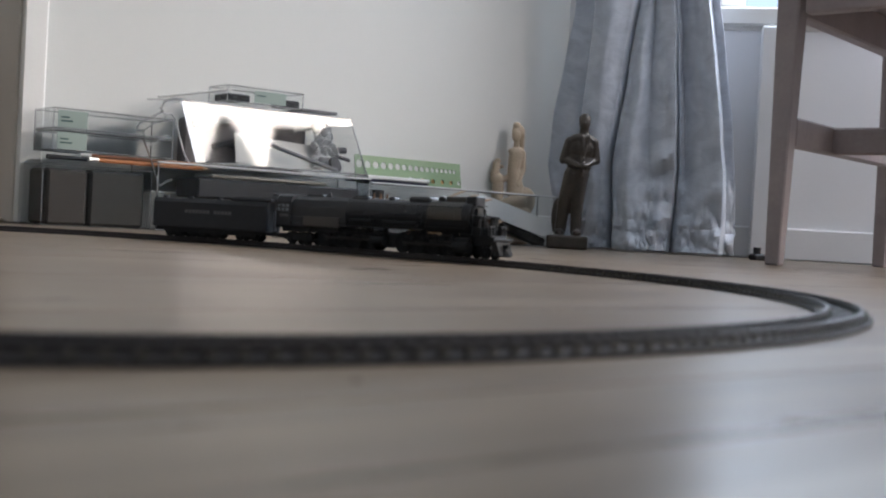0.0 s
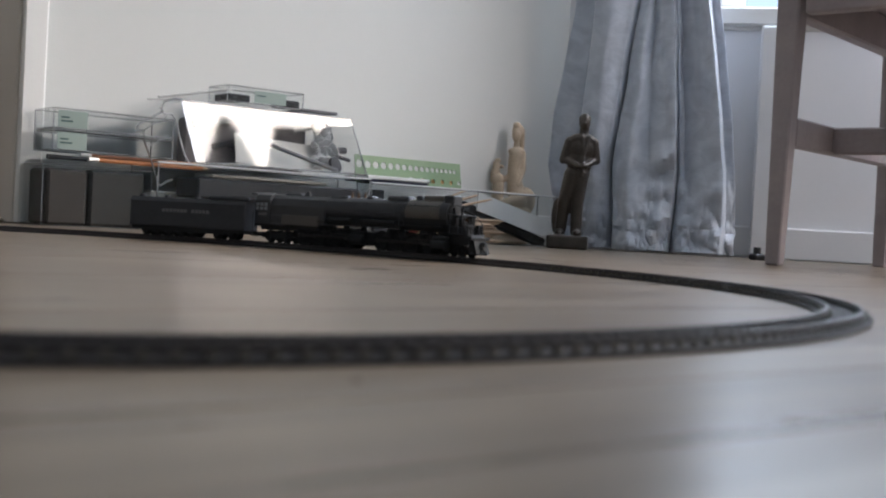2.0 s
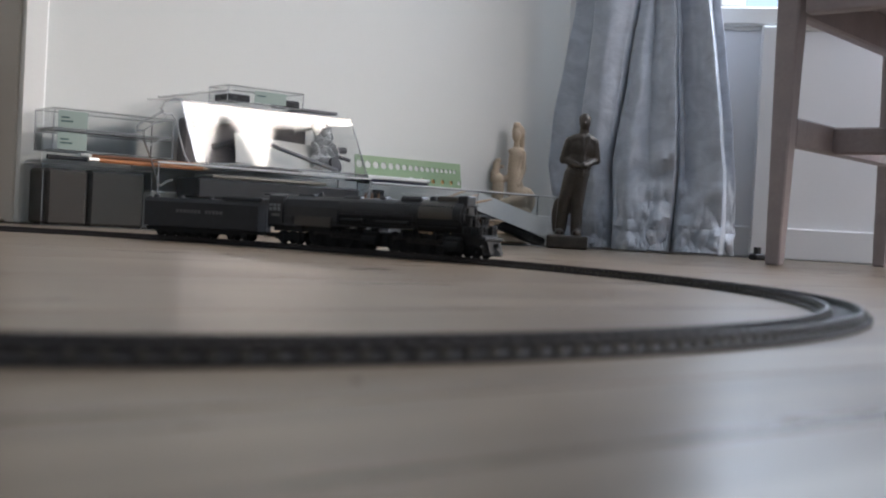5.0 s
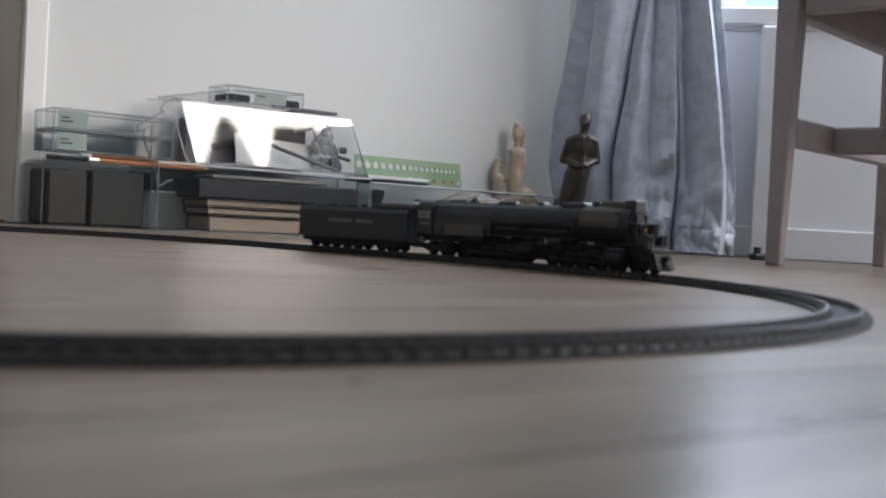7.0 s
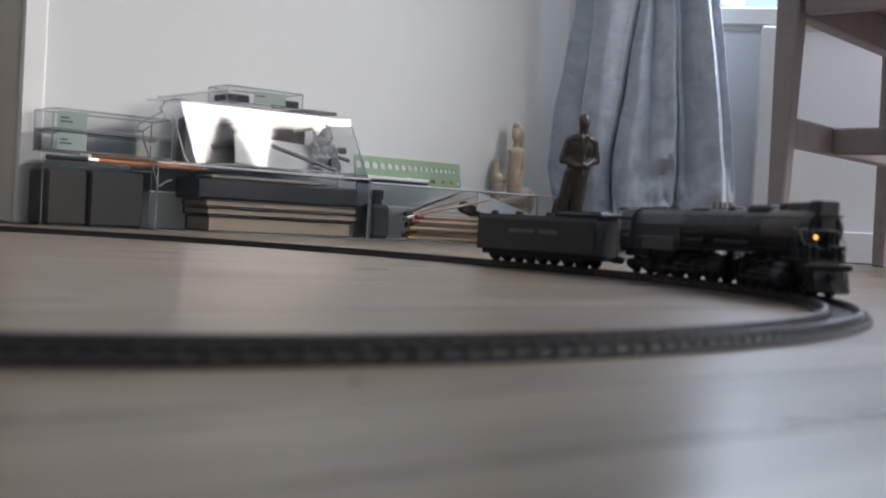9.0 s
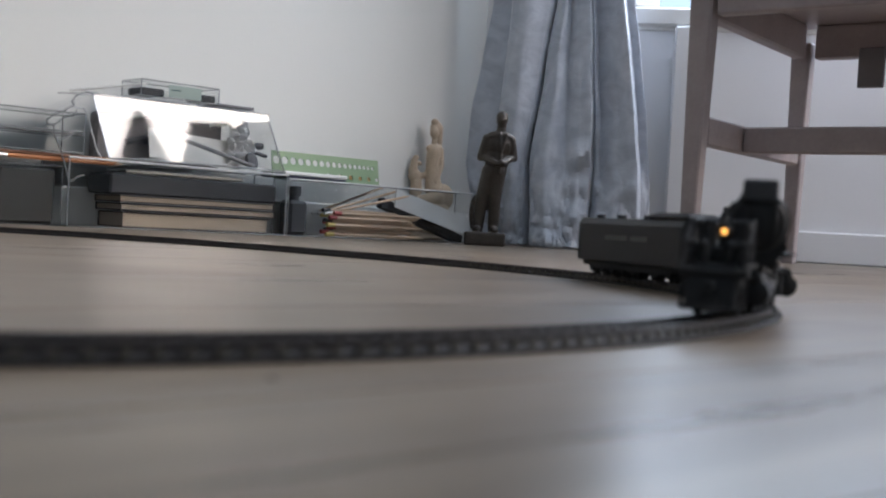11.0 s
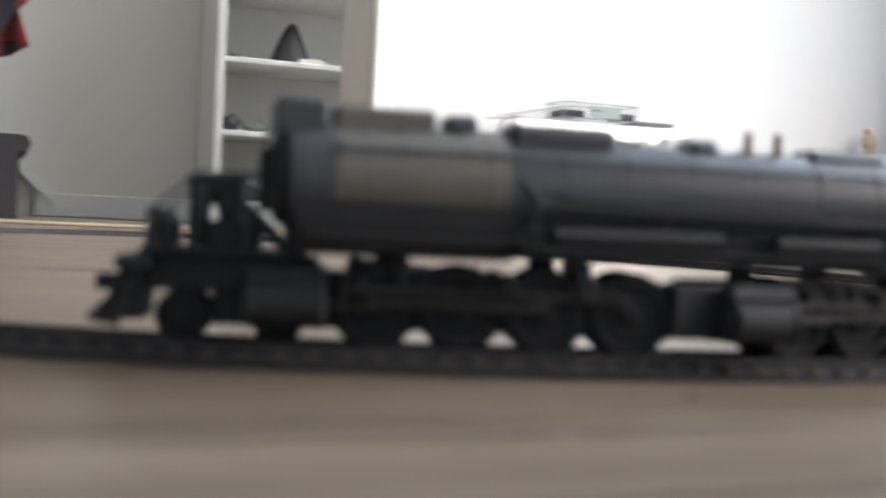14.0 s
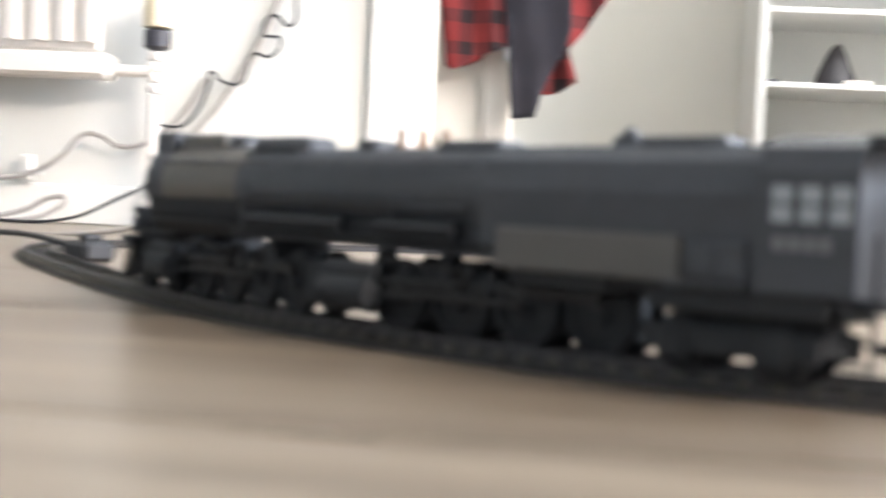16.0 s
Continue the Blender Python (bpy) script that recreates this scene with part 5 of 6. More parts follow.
for s in (-1, 1):
    y = s * 0.0153
    for d in (0.2878, 0.2942, 0.3006):
        bm = bmesh.new()
        for z in (0.0405, 0.0447):
            box(bm, X(d + 0.0044), X(d), y - 0.0003, y + 0.0003, z, z + 0.0034)
        part("cab_window", bm, WINDOWG, cab)
    for k in range(4):
        bm = bmesh.new()
        box(bm, X(0.2885 + 0.0034 * k + 0.0024), X(0.2885 + 0.0034 * k), y - 0.0003, y + 0.0003, 0.0345, 0.0375)
        part("number_bar", bm, LETTER, cab)
    bm = bmesh.new()
    box(bm, X(0.266), X(0.212), s * 0.0142 - 0.0012, s * 0.0142 + 0.0012, 0.0258, 0.0365, 0.0006)
    part("side_panel", bm, RUNG, loco, "dull grey side panel below the firebox")
    bm = bmesh.new()
    box(bm, X(0.2825), X(0.2665), s * 0.0142 - 0.001, s * 0.0142 + 0.001, 0.0268, 0.036, 0.0008)
    cyl(bm, 0.0038, 0.0012, pose(X(0.272), s * 0.0155, 0.0318, 90, 0, 0), 16)
    rod(bm, (X(0.283), s * 0.0148, 0.0262), (X(0.262), s * 0.0148, 0.0255), 0.0008)
    part("injector", bm, LOCOB, loco)
    # running boards, pipes and tanks
    bm = bmesh.new()
    box(bm, X(0.212), X(0.1), s * 0.0148 - 0.0022, s * 0.0148 + 0.0022, 0.0308, 0.0318, 0.0003)
    box(bm, X(0.1), X(0.05), s * 0.0142 - 0.002, s * 0.0142 + 0.002, 0.0322, 0.0331, 0.0003)
    part("running_board", bm, GEARB, loco)
    bm = bmesh.new()
    cyl(bm, 0.0024, 0.044, pose(X(0.13), s * 0.0138, 0.0344, 0, 90, 0), 14)
    part("air_tank", bm, GEARB, loco, "", True)
    bm = bmesh.new()
    cyl(bm, 0.0024, 0.03, pose(X(0.182), s * 0.0138, 0.0344, 0, 90, 0), 14)
    part("air_tank", bm, GEARB, loco, "", True)
    bm = bmesh.new()
    for z, d0, d1 in ((0.0415, 0.105, 0.2), (0.0435, 0.11, 0.18), (0.0296, 0.1, 0.205)):
        rod(bm, (X(d0), s * (0.0138 if z < 0.042 else 0.0136), z), (X(d1), s * 0.014, z - 0.001), 0.0006, 6)
    rod(bm, (X(0.1), s * 0.0125, 0.048), (X(0.105), s * 0.0136, 0.0415), 0.0006, 6)
    for d in (0.104, 0.138, 0.172, 0.203):
        rod(bm, (X(d), s * 0.0137, 0.0318), (X(d), s * 0.0137, 0.0432), 0.0004, 5)
    part("pipework", bm, LOCOB, loco)
    bm = bmesh.new()
    rod(bm, (X(0.056), s * 0.0118, 0.0525), (X(0.2), s * 0.0122, 0.0528), 0.0004, 5)
    for k in range(9):
        d = 0.058 + 0.0175 * k
        rod(bm, (X(d), s * 0.011, 0.051), (X(d), s * 0.012, 0.0527), 0.0004, 5)
    part("handrail", bm, LOCOB, loco)
# top fittings
for nm, d0, d1, w, z0, z1, mt, bv in (("feedwater_box", 0.0565, 0.081, 0.005, 0.056, 0.0627, SMOKEG, 0.001), ("sand_box", 0.099, 0.127, 0.0068, 0.0545, 0.0612, LOCOB, 0.0018), ("steam_dome", 0.147, 0.1555, 0.0055, 0.0555, 0.0602, LOCOB, 0.0015), ("sand_box", 0.1805, 0.2045, 0.0065, 0.0545, 0.0595, LOCOB, 0.0018), ("turret_cover", 0.247, 0.271, 0.006, 0.0555, 0.0598, LOCOB, 0.0012), ("chimney", 0.0835, 0.0915, 0.0045, 0.0555, 0.0622, LOCOB, 0.0012), ("front_header", 0.0425, 0.0545, 0.0072, 0.0545, 0.0636, LOCOB, 0.001)):
    bm = bmesh.new()
    box(bm, X(d1), X(d0), -w, w, z0, z1, bv)
    part(nm, bm, mt, loco)
bm = bmesh.new()
tube(bm, 0.238, 0.245, 0.0582, 0.0025, 0.0025, 12)
ball(bm, 0.0022, Matrix.Translation((X(0.2415), 0, 0.0605)), 10, 6)
part("whistle", bm, LOCOB, loco, "", True)
for k, d in enumerate((0.1642, 0.1678, 0.1728, 0.1765)):
    bm = bmesh.new()
    lathe(bm, [(0.0008, 0.0565), (0.0014, 0.0585), (0.0009, 0.0605), (0.0012, 0.0625), (0.0005, 0.0632)], 8, Matrix.Translation((X(d), 0.003 - 0.006 * (k % 2), 0)))
    part("safety_valve", bm, BRASS, loco, "brass safety valve", True)
# ashpan under the firebox
for nm, d0, d1, w, z0, z1, bv in (("ashpan", 0.215, 0.246, 0.0125, 0.0215, 0.0268, 0.001), ("ashpan_throat", 0.2455, 0.256, 0.011, 0.0228, 0.0266, 0.0005), ("cab_floor", 0.2562, 0.3, 0.0125, 0.0193, 0.0264, 0.001), ("truck_bolster", 0.268, 0.2975, 0.0065, 0.012, 0.0185, 0.0006)):
    bm = bmesh.new()
    box(bm, X(d1), X(d0), -w, w, z0, z1, bv)
    part(nm, bm, GEARB, loco)
# rear engine, also on a pivot
D2 = 0.21
rear_truck = new("rear_engine")
rear_truck.parent = loco
rear_truck["label"] = "swivelling rear engine unit"
bm = bmesh.new()
box(bm, D2 - 0.2455, D2 - 0.152, -0.0052, 0.0052, 0.0095, 0.0205, 0.0006)
box(bm, D2 - 0.168, D2 - 0.139, -0.0088, 0.0088, 0.0105, 0.0235, 0.0008)
for d in (0.176, 0.19, 0.205):
    box(bm, D2 - d - 0.003, D2 - d, -0.0112, 0.0112, 0.0185, 0.0262 if d == 0.19 else 0.0232, 0.0004)
for d in (0.185, 0.206, 0.2274):
    for s in (-1, 1):
        box(bm, D2 - d - 0.006, D2 - d + 0.006, s * 0.0098 - 0.0008, s * 0.0098 + 0.0008, 0.0205, 0.0222, 0.0006)
        cyl(bm, 0.0016, 0.003, Matrix.Translation((D2 - d, s * 0.0098, 0.0232)), 10)
cyl(bm, 0.004, 0.012, Matrix.Translation((D2 - 0.186, 0, 0.0275)), 12, 0.0025)
cyl(bm, 0.0035, 0.012, Matrix.Translation((D2 - 0.163, 0, 0.0275)), 12, 0.0025)
part("rear_frame", bm, GEARB, rear_truck)
bm = bmesh.new()
box(bm, X(0.3115), X(0.3), -0.011, 0.011, 0.0228, 0.0256, 0.0005)
for s in (-1, 1):
    for d in (0.3045, 0.3105):
        rod(bm, (X(d), s * 0.0145, 0.0112), (X(d), s * 0.0145, 0.0385), 0.00045, 6)
    for z in (0.0115, 0.0165, 0.0215):
        box(bm, X(0.311), X(0.304), s * 0.014 - 0.0016, s * 0.014 + 0.0016, z, z + 0.0007)
part("cab_steps", bm, GEARB, loco)


def cylinder_group(parent, d, origin):
    for s in (-1, 1):
        bm = bmesh.new()
        lathe(bm, [(0.0022, -0.0102), (0.0042, -0.0092), (0.0057, -0.0086), (0.0057, -0.0074), (0.0053, -0.0072), (0.0053, 0.0072), (0.0057, 0.0074), (0.0057, 0.0086), (0.0042, 0.0092), (0.0022, 0.0102)], 20, pose(origin - d, s * 0.0128, 0.0155, 0, 90, 0))
        part("cylinder", bm, GEARB, parent, "", True)
        bm = bmesh.new()
        lathe(bm, [(0.0016, -0.0098), (0.0031, -0.0088), (0.0031, 0.0088), (0.0016, 0.0098)], 16, pose(origin - d, s * 0.0122, 0.0214, 0, 90, 0))
        part("valve_cylinder", bm, GEARB, parent, "", True)
        bm = bmesh.new()
        box(bm, origin - d - 0.007, origin - d + 0.007, s * 0.0098 - 0.0035, s * 0.0098 + 0.0035, 0.0165, 0.0236, 0.0006)
        part("steam_chest", bm, GEARB, parent)
        bm = bmesh.new()
        rod(bm, (origin - d - 0.01, s * 0.0128, 0.0155), (origin - d - 0.022, s * 0.0118, 0.0155), 0.0007, 6)
        part("piston_rod", bm, RODM, parent)


cylinder_group(rear_truck, 0.1605, D2)

# front engine, a truck that swings under the boiler
D1 = 0.093
truck = new("front_engine")
truck.parent = loco
truck["label"] = "swivelling front engine unit with pilot deck"


def Q(d):
    return D1 - d


bm = bmesh.new()
box(bm, Q(0.1425), Q(0.03), -0.0052, 0.0052, 0.0095, 0.0235, 0.0006)
box(bm, Q(0.055), Q(0.012), -0.0085, 0.0085, 0.0175, 0.0265, 0.0008)
box(bm, Q(0.052), Q(0.014), -0.0125, 0.0125, 0.0262, 0.0278, 0.0004)
for d, top in ((0.064, 0.0225), (0.0735, 0.0285), (0.1, 0.023), (0.1175, 0.0285)):
    box(bm, Q(d + 0.003), Q(d), -0.0112, 0.0112, 0.019, top, 0.0005)
# sprung humps of the equaliser over the axle boxes
for d in (0.0792, 0.1, 0.121):
    for s in (-1, 1):
        box(bm, Q(d + 0.006), Q(d - 0.006), s * 0.0098 - 0.0008, s * 0.0098 + 0.0008, 0.0205, 0.0222, 0.0006)
        cyl(bm, 0.0016, 0.003, Matrix.Translation((Q(d), s * 0.0098, 0.0232)), 10)
for d in (0.072, 0.11):
    cyl(bm, 0.004, 0.01, Matrix.Translation((Q(d), 0, 0.0285)), 12, 0.0025)
part("front_frame", bm, GEARB, truck)
bm = bmesh.new()
for k in range(11):
    y = -0.0125 + 0.0025 * k
    reach = 0.0125 - 0.0085 * abs(y) / 0.0125
    rod(bm, (Q(0.0135), y, 0.0225), (Q(0.0135 - reach), y, 0.0102), 0.0007, 5)
    part("pilot_bar", bm, GEARB, truck)
    bm = bmesh.new()
rod(bm, (Q(0.0095), -0.0125, 0.0098), (Q(0.0008), 0, 0.0098), 0.001, 6)
rod(bm, (Q(0.0095), 0.0125, 0.0098), (Q(0.0008), 0, 0.0098), 0.001, 6)
prism(bm, [(Q(0.0145), 0.023), (Q(0.0145), 0.0105), (Q(0.0045), 0.0102), (Q(0.0095), 0.0228)], -0.0095, 0.0095)
box(bm, Q(0.0165), Q(0.0085), -0.0138, 0.0138, 0.0222, 0.0255, 0.0006)
box(bm, Q(0.008), Q(0.002), -0.0016, 0.0016, 0.0165, 0.0205, 0.0004)
part("pilot", bm, GEARB, truck, "black slatted pilot with coupler")
for y in (-0.0078, 0.0078):
    # a cross-compound air pump: finned barrels over and under, with caps
    bm = bmesh.new()
    for dy in (-0.0022, 0.0022):
        prof = [(0.0021, 0.0276), (0.0024, 0.0282)]
        for k in range(5):
            z = 0.0288 + 0.0008 * k
            prof += [(0.0021, z), (0.0024, z + 0.0002), (0.0024, z + 0.0004), (0.0021, z + 0.0006)]
        prof += [(0.0012, 0.0328), (0.0012, 0.0336), (0.0022, 0.0338), (0.0022, 0.0358), (0.0016, 0.0366), (0.0006, 0.0369)]
        lathe(bm, prof, 14, Matrix.Translation((Q(0.017), y + dy, 0)))
    box(bm, Q(0.0205), Q(0.0185), y - 0.004, y + 0.004, 0.0276, 0.0345, 0.0005)
    part("air_pump", bm, GEARB, truck, "finned twin air pump", True)
for y in (-0.0085, -0.0055, 0.0055, 0.0085):
    for d, z, r, h in ((0.0255, 0.036, 0.0012, 0.017), (0.0345, 0.036, 0.0014, 0.018)):
        bm = bmesh.new()
        cyl(bm, r, h, Matrix.Translation((Q(d), y, z)), 10)
        cyl(bm, r * 1.4, 0.0012, Matrix.Translation((Q(d), y, z + h / 2 - 0.001)), 10)
        part("pump_pipe", bm, GEARB, truck)
for y in (-0.0095, 0.0095):
    bm = bmesh.new()
    box(bm, Q(0.0365), Q(0.0238), y - 0.0012, y + 0.0012, 0.0425, 0.0448, 0.0004)
    box(bm, Q(0.0365), Q(0.031), y - 0.0012, y + 0.0012, 0.036, 0.0425, 0.0004)
    part("number_board", bm, GEARB, truck)
    bm = bmesh.new()
    rod(bm, (Q(0.0365), y, 0.0385), (Q(0.0475), y, 0.0285), 0.0008, 6)
    rod(bm, (Q(0.0365), y * 0.8, 0.036), (Q(0.0475), y * 0.8, 0.0275), 0.0006, 6)
    part("deck_brace", bm, GEARB, truck)
bm = bmesh.new()
box(bm, Q(0.041), Q(0.028), -0.0095, 0.0095, 0.0275, 0.0345, 0.0008)
part("valve_chest", bm, GEARB, truck)
def deck_rail(p, q):
    bm = bmesh.new()
    rod(bm, p, q, 0.0004, 6)
    part("deck_rail", bm, LOCOB, truck)


for y in (-0.0125, 0.0125):
    deck_rail((Q(0.0165), y, 0.0275), (Q(0.0165), y, 0.0365))
    deck_rail((Q(0.0265), y, 0.0275), (Q(0.0265), y, 0.0452))
    deck_rail((Q(0.038), y * 0.9, 0.0275), (Q(0.038), y * 0.9, 0.0458))
    deck_rail((Q(0.0165), y, 0.0365), (Q(0.0265), y, 0.0452))
    deck_rail((Q(0.0265), y, 0.0452), (Q(0.04), y * 0.9, 0.0458))
deck_rail((Q(0.0265), -0.0125, 0.0452), (Q(0.0265), 0.0125, 0.0452))
bm = bmesh.new()
lathe(bm, [(0.0005, 0), (0.0029, 0), (0.0029, 0.0085), (0.0024, 0.0085), (0.0024, 0.005), (0.0005, 0.005)], 18, pose(Q(0.0365), 0, 0.0408, 0, 90, 0))
box(bm, Q(0.036), Q(0.0305), -0.0016, 0.0016, 0.0275, 0.0382)
part("headlight", bm, GEARB, truck, "", True)
bm = bmesh.new()
ball(bm, 0.0013, Matrix.Translation((Q(0.0303), 0, 0.0408)) @ Matrix.Diagonal((0.5, 1, 1, 1)), 14, 10)
part("headlight_lens", bm, LAMPG, truck, "glowing amber headlight", True)
cylinder_group(truck, 0.0475, D1)

# wheels: one pair on its axle is one part that turns
WHEELS = []


def wheelset(parent, x, r, name="driving_wheelset", half=0.0078):
    bm = bmesh.new()
    for s in (-1, 1):
        # flange, tread, rim, dished web and hub in one turned profile
        prof = [(0.0012, -0.0016), (r * 1.1, -0.0016), (r * 1.1, -0.0010), (r, -0.0009), (r * 0.995, 0.0011), (r * 0.82, 0.0012), (r * 0.78, 0.0001), (r * 0.26, 0.0003), (r * 0.2, 0.0015), (0.0012, 0.0016)]
        lathe(bm, prof, 28, Matrix.Translation((0, s * half, 0)) @ pose(0, 0, 0, -90 * s, 0, 0))
    rod(bm, (0, -half, 0), (0, half, 0), 0.0011, 8)
    ob = part(name, bm, WHEELM, parent, "dark steel wheel pair on its axle")
    WHEELS.append((ob, x, RAIL_H + r, r))
    return ob


R_DRIVE, R_SMALL = 0.0097, 0.0058
RODS = []
for org, par, ds in ((D1, truck, (0.0688, 0.0897, 0.1105, 0.1314)), (D2, rear_truck, (0.1745, 0.1955, 0.2167, 0.238))):
    for d in ds:
        wheelset(par, org - d, R_DRIVE)
    for s in (-1, 1):
        bm = bmesh.new()
        x0, x1 = org - ds[0], org - ds[-1]
        box(bm, x1, x0, s * 0.0100 - 0.0005, s * 0.0100 + 0.0005, -0.0011, 0.0011, 0.0003)
        for d in ds:
            cyl(bm, 0.0019, 0.0016, pose(org - d, s * 0.0101, 0, 90, 0, 0), 12)
        RODS.append((part("side_rod", bm, RODM, par, "thin steel side rod"), R_DRIVE + RAIL_H))
        bm = bmesh.new()
        xc = org - ds[0] + 0.002
        box(bm, org - ds[2], xc, s * 0.0116 - 0.0005, s * 0.0116 + 0.0005, 0.0155, 0.0175, 0.0003)
        box(bm, org - ds[1], xc + 0.004, s * 0.0112 - 0.001, s * 0.0112 + 0.001, 0.0185, 0.0203, 0.0003)
        rod(bm, (org - ds[1] - 0.004, s * 0.0114, 0.0235), (xc + 0.004, s * 0.0114, 0.0262), 0.0006, 6)
        rod(bm, (org - ds[1], s * 0.0118, 0.0165), (org - ds[1] - 0.006, s * 0.0114, 0.0258), 0.0006, 6)
        rod(bm, (xc + 0.006, s * 0.0118, 0.0165), (xc + 0.004, s * 0.0114, 0.0262), 0.0006, 6)
        part("valve_gear", bm, RODM, par, "thin steel valve gear")
for d in (0.0235, 0.046):
    wheelset(truck, D1 - d, R_SMALL, "leading_wheelset")
for d, r in ((0.2635, 0.0066), (0.288, 0.0066)):
    wheelset(loco, D0 - d, r, "trailing_wheelset")
for s in (-1, 1):
    bm = bmesh.new()
    box(bm, X(0.298), X(0.2545), s * 0.0105 - 0.001, s * 0.0105 + 0.001, 0.0105, 0.0165, 0.0005)
    for d in (0.2635, 0.288):
        box(bm, X(d + 0.0035), X(d - 0.0035), s * 0.0112 - 0.0012, s * 0.0112 + 0.0012, 0.009, 0.0175, 0.0005)
    part("truck_frame", bm, GEARB, loco)

# ---- tender ----
tender = thing("tender", Matrix.Identity(4), "black toy tender with pale lettering, coupled behind the locomotive", "toy tender")
TD0, TD1 = 0.312, 0.468
TM0 = (TD0 + TD1) / 2


def Y(d):
    return TM0 - d


bm = bmesh.new()
prism(bm, [(-0.0148, 0.0165), (-0.0152, 0.018), (-0.0152, 0.044), (-0.0125, 0.0485), (0.0125, 0.0485), (0.0152, 0.044), (0.0152, 0.018), (0.0148, 0.0165)], Y(TD1), Y(TD0 + 0.012), Matrix(((0, 1, 0, 0), (1, 0, 0, 0), (0, 0, 1, 0), (0, 0, 0, 1))))
part("tank", bm, LOCOB, tender, "black ribbed tender tank")
bm = bmesh.new()
box(bm, Y(TD0 + 0.058), Y(TD0 + 0.008), -0.0138, 0.0138, 0.0486, 0.0525, 0.001)
box(bm, Y(TD0 + 0.054), Y(TD0 + 0.012), -0.011, 0.011, 0.0526, 0.0534, 0.0003)
part("coal_bunker", bm, LOCOB, tender)
bm = bmesh.new()
box(bm, Y(TD1 - 0.004), Y(TD0 + 0.002), -0.0125, 0.0125, 0.0128, 0.0164, 0.0006)
box(bm, Y(TD0 + 0.004), Y(TD0 - 0.004), -0.003, 0.003, 0.0118, 0.0145, 0.0005)
box(bm, Y(TD1 + 0.005), Y(TD1 - 0.006), -0.0028, 0.0028, 0.012, 0.016, 0.0005)
part("underframe", bm, GEARB, tender)
for d in (0.392, 0.43, 0.462):
    bm = bmesh.new()
    cyl(bm, 0.0035, 0.003, Matrix.Translation((Y(d), 0, 0.0499)), 14)
    part("hatch", bm, LOCOB, tender)
for s in (-1, 1):
    n = 0
    for w in (5, 7):
        for k in range(w):
            bm = bmesh.new()
            d = 0.368 + 0.0046 * n
            box(bm, Y(d + 0.0034), Y(d), s * 0.0153 - 0.0002, s * 0.0153 + 0.0002, 0.0325, 0.0362)
            part("letter_bar", bm, LETTER, tender)
            n += 1
        n += 1
    bm = bmesh.new()
    box(bm, Y(0.455), Y(0.345), s * 0.011 - 0.0012, s * 0.011 + 0.0012, 0.0108, 0.0135, 0.0005)
    for d in (0.342, 0.36, 0.39, 0.405, 0.42, 0.435, 0.45):
        box(bm, Y(d + 0.003), Y(d - 0.003), s * 0.0112 - 0.0012, s * 0.0112 + 0.0012, 0.0085, 0.0152, 0.0005)
    part("truck_frame", bm, GEARB, tender)
    bm = bmesh.new()
    for d in (TD0 + 0.013, TD1 - 0.001):
        rod(bm, (Y(d), s * 0.0155, 0.02), (Y(d), s * 0.0155, 0.042), 0.0004, 5)
    part("grab_rail", bm, LOCOB, tender)
for d in (0.342, 0.36, 0.39, 0.405, 0.42, 0.435, 0.45):
    wheelset(tender, Y(d), 0.0054, "tender_wheelset")

# ---- floor planks, last ----
PL, PW = 1.28, 0.192
FM = Matrix.Translation((0, 0, 0)) @ Matrix.Rotation(math.atan2(U.y, U.x), 4, "Z")
bm = bmesh.new()
box(bm, 0.0004, PL - 0.0004, 0.0003, PW - 0.0003, -0.008, 0.0, 0.0006)
plank_mesh = done("plank", bm, LAMINATE)
random.seed(11)
for j in range(-13, 16):
    off = random.random() * PL
    for i in range(-4, 4):
        ob = new("plank", plank_mesh)
        ob.parent = floor
        ob.matrix_basis = FM @ Matrix.Translation((i * PL + off, j * PW, 0))


# ---- movement ----
RUN = [(0, 1.0911), (0.5, 1.0847), (1.0, 1.0745), (1.5, 1.0629), (2, 1.0608), (4.2, 1.066), (4.9, 1.0736), (5.6, 1.1064), (6.3, 1.1683), (6.5, 1.1994), (7.0, 1.2845), (7.5, 1.351), (8.0, 1.411), (8.2, 1.4345), (9.3, 1.557), (10.3, 1.668), (10.5, 1.6895), (11.0, 1.7535), (11.5, 1.8147), (12.0, 1.8815), (12.5, 1.9416), (12.7, 1.9601), (12.9, 1.9845), (13.2, 2.0209), (13.6, 2.0697), (13.8, 2.093), (14.0, 2.115), (14.1, 2.1275), (14.3, 2.1528), (14.5, 2.1806), (14.7, 2.2027), (15.0, 2.2397), (15.3, 2.2801), (15.5, 2.3061), (15.8, 2.3372), (16, 2.3562)]


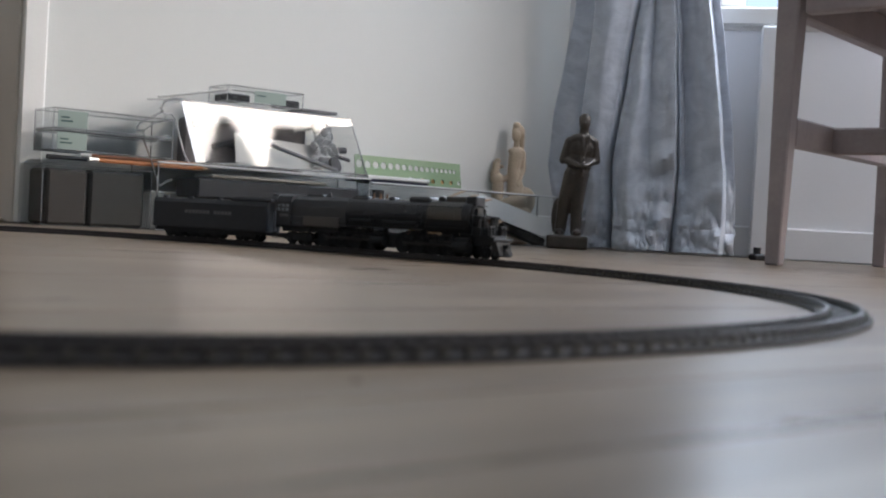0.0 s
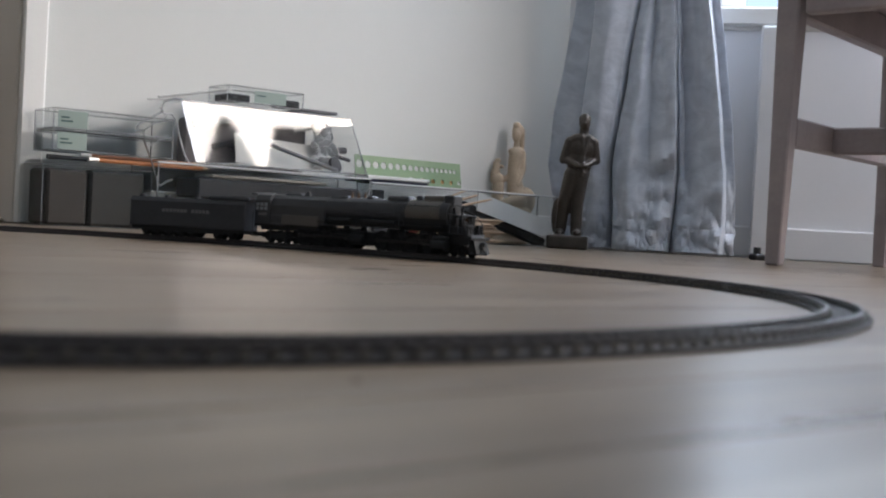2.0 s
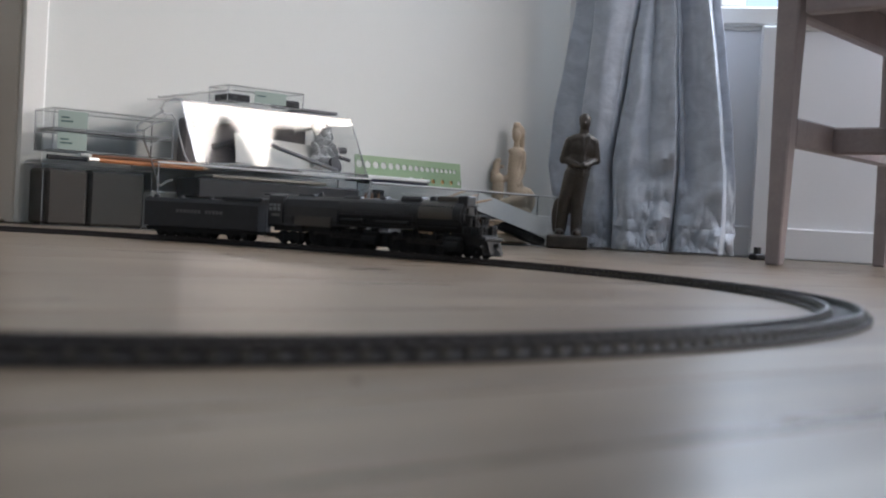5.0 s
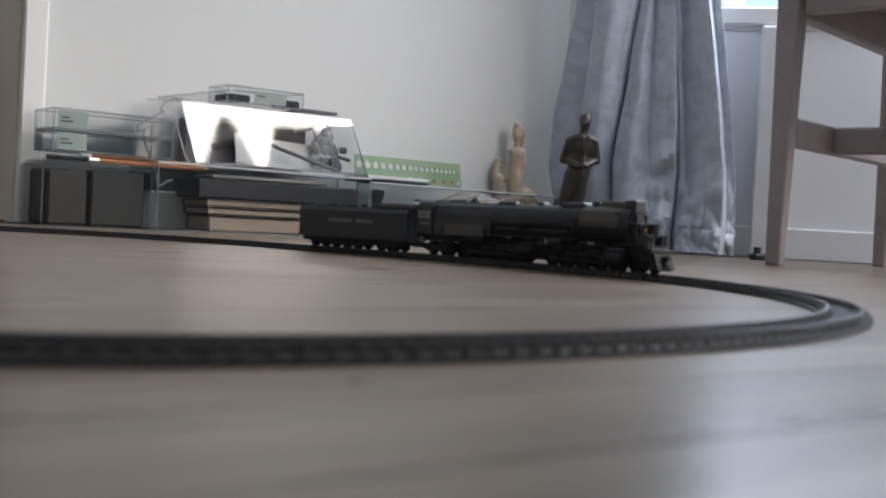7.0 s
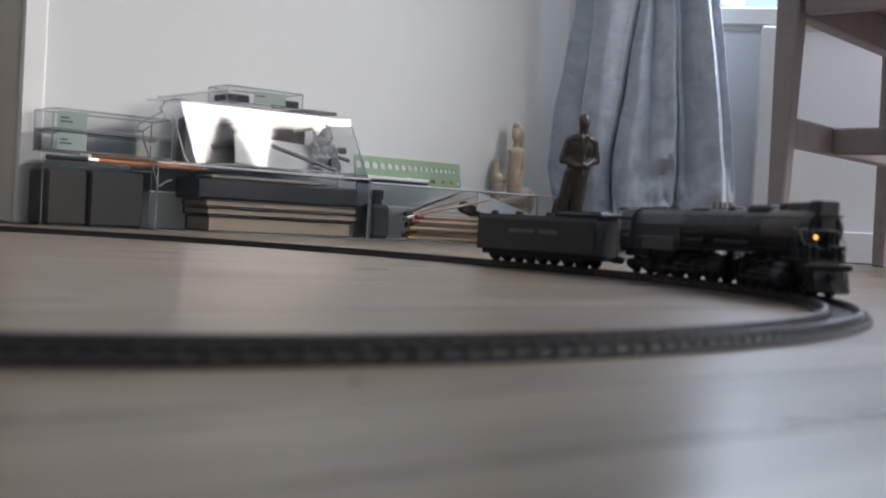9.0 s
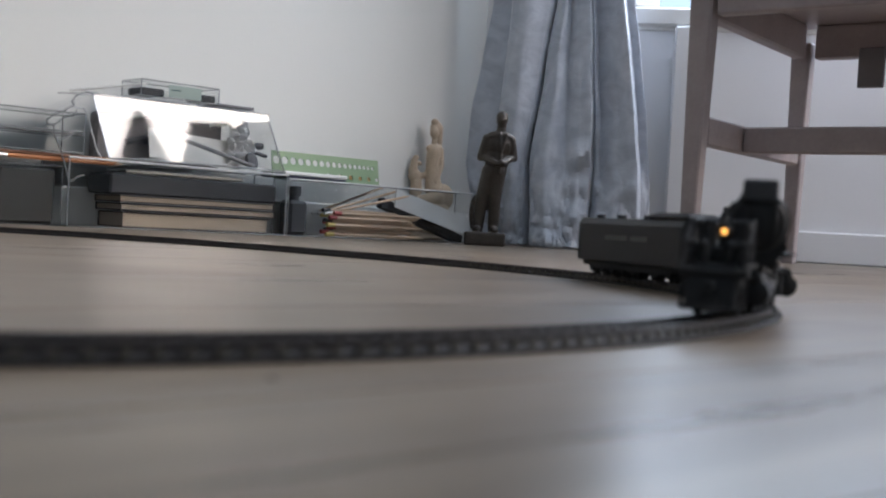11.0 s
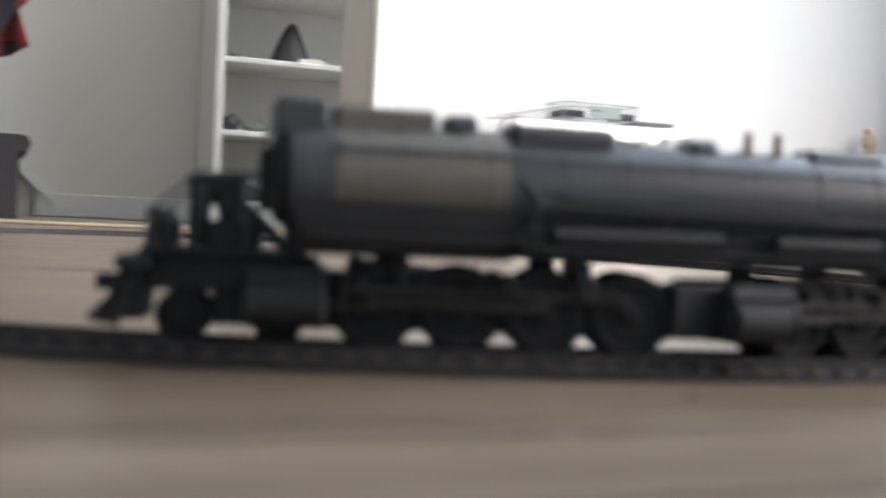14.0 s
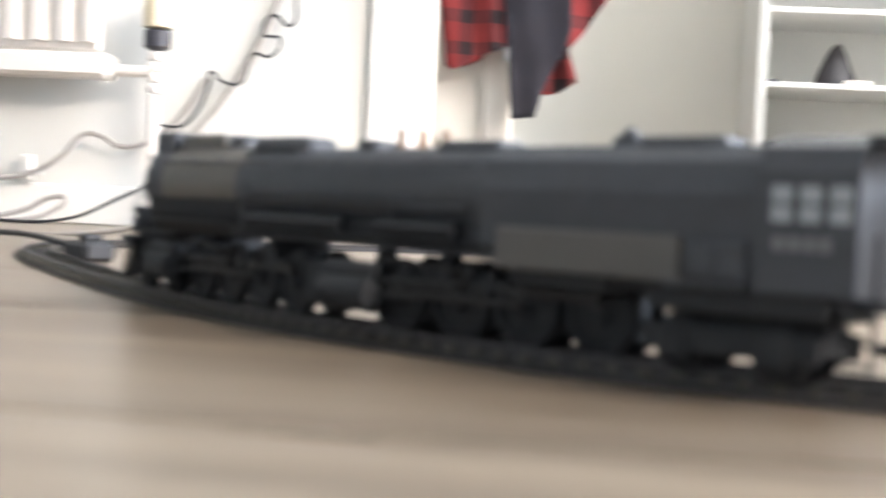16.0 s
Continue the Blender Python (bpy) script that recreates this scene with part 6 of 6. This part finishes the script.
def travel(t):
    """How far the pilot's tip has run along the loop, gently smoothed."""
    ts, ss = [r[0] for r in RUN], [r[1] for r in RUN]
    k = [-0.15, -0.075, 0, 0.075, 0.15]
    return float(np.mean([np.interp(t + d, ts, ss) if 0 <= t + d <= 16 else (np.interp(0, ts, ss) if t + d < 0 else ss[-1] + (t + d - 16) * 0.125) for d in k]))


def chord(s0, s1, sm):
    """A pose at the middle of two points of the track, facing along them."""
    p, q = on_track(s0), on_track(s1)
    d = p - q
    c = q + d * ((sm - s1) / (s0 - s1))
    return Matrix.Translation(c) @ Matrix.Rotation(math.atan2(d.y, d.x), 4, "Z")


def motions():
    step = 1 / 30
    times = [k * step for k in range(481)]
    s_at = [travel(t) for t in times]
    body, front, back, rear = [], [], [], []
    for t, s in zip(times, s_at):
        # the boiler rides on the pivots of both engines
        b = chord(s - 0.095, s - 0.215, s - D0)
        f = chord(s - 0.024, s - 0.1314, s - D1)
        body.append((t, b))
        front.append((t, b.inverted() @ f))
        back.append((t, b.inverted() @ chord(s - 0.1745, s - 0.238, s - D2)))
        rear.append((t, chord(s - 0.334, s - 0.442, s - TM0 + 0.008)))

    def thin(rows):
        keep = [rows[0]]
        for k in range(1, len(rows) - 1):
            if abs(s_at[k + 1] - s_at[k - 1]) > 1e-5 or k % 30 == 0:
                keep.append(rows[k])
        return keep + [rows[-1]]

    walk(loco, thin(body)[::2] + [body[-1]])
    walk(truck, thin(front)[::2] + [front[-1]])
    walk(rear_truck, thin(back)[::2] + [back[-1]])
    walk(tender, thin(rear)[::2] + [rear[-1]])
    for ob, x, z, r in WHEELS:
        walk(ob, thin([(t, Matrix.Translation((x, 0, z)) @ Matrix.Rotation((s - s_at[0]) / r, 4, "Y")) for t, s in zip(times, s_at)]))
    for ob, z in RODS:
        walk(ob, thin([(t, Matrix.Translation((0.0042 * math.cos((s - s_at[0]) / R_DRIVE), 0, z - 0.0042 * math.sin((s - s_at[0]) / R_DRIVE)))) for t, s in zip(times, s_at)]))


motions()
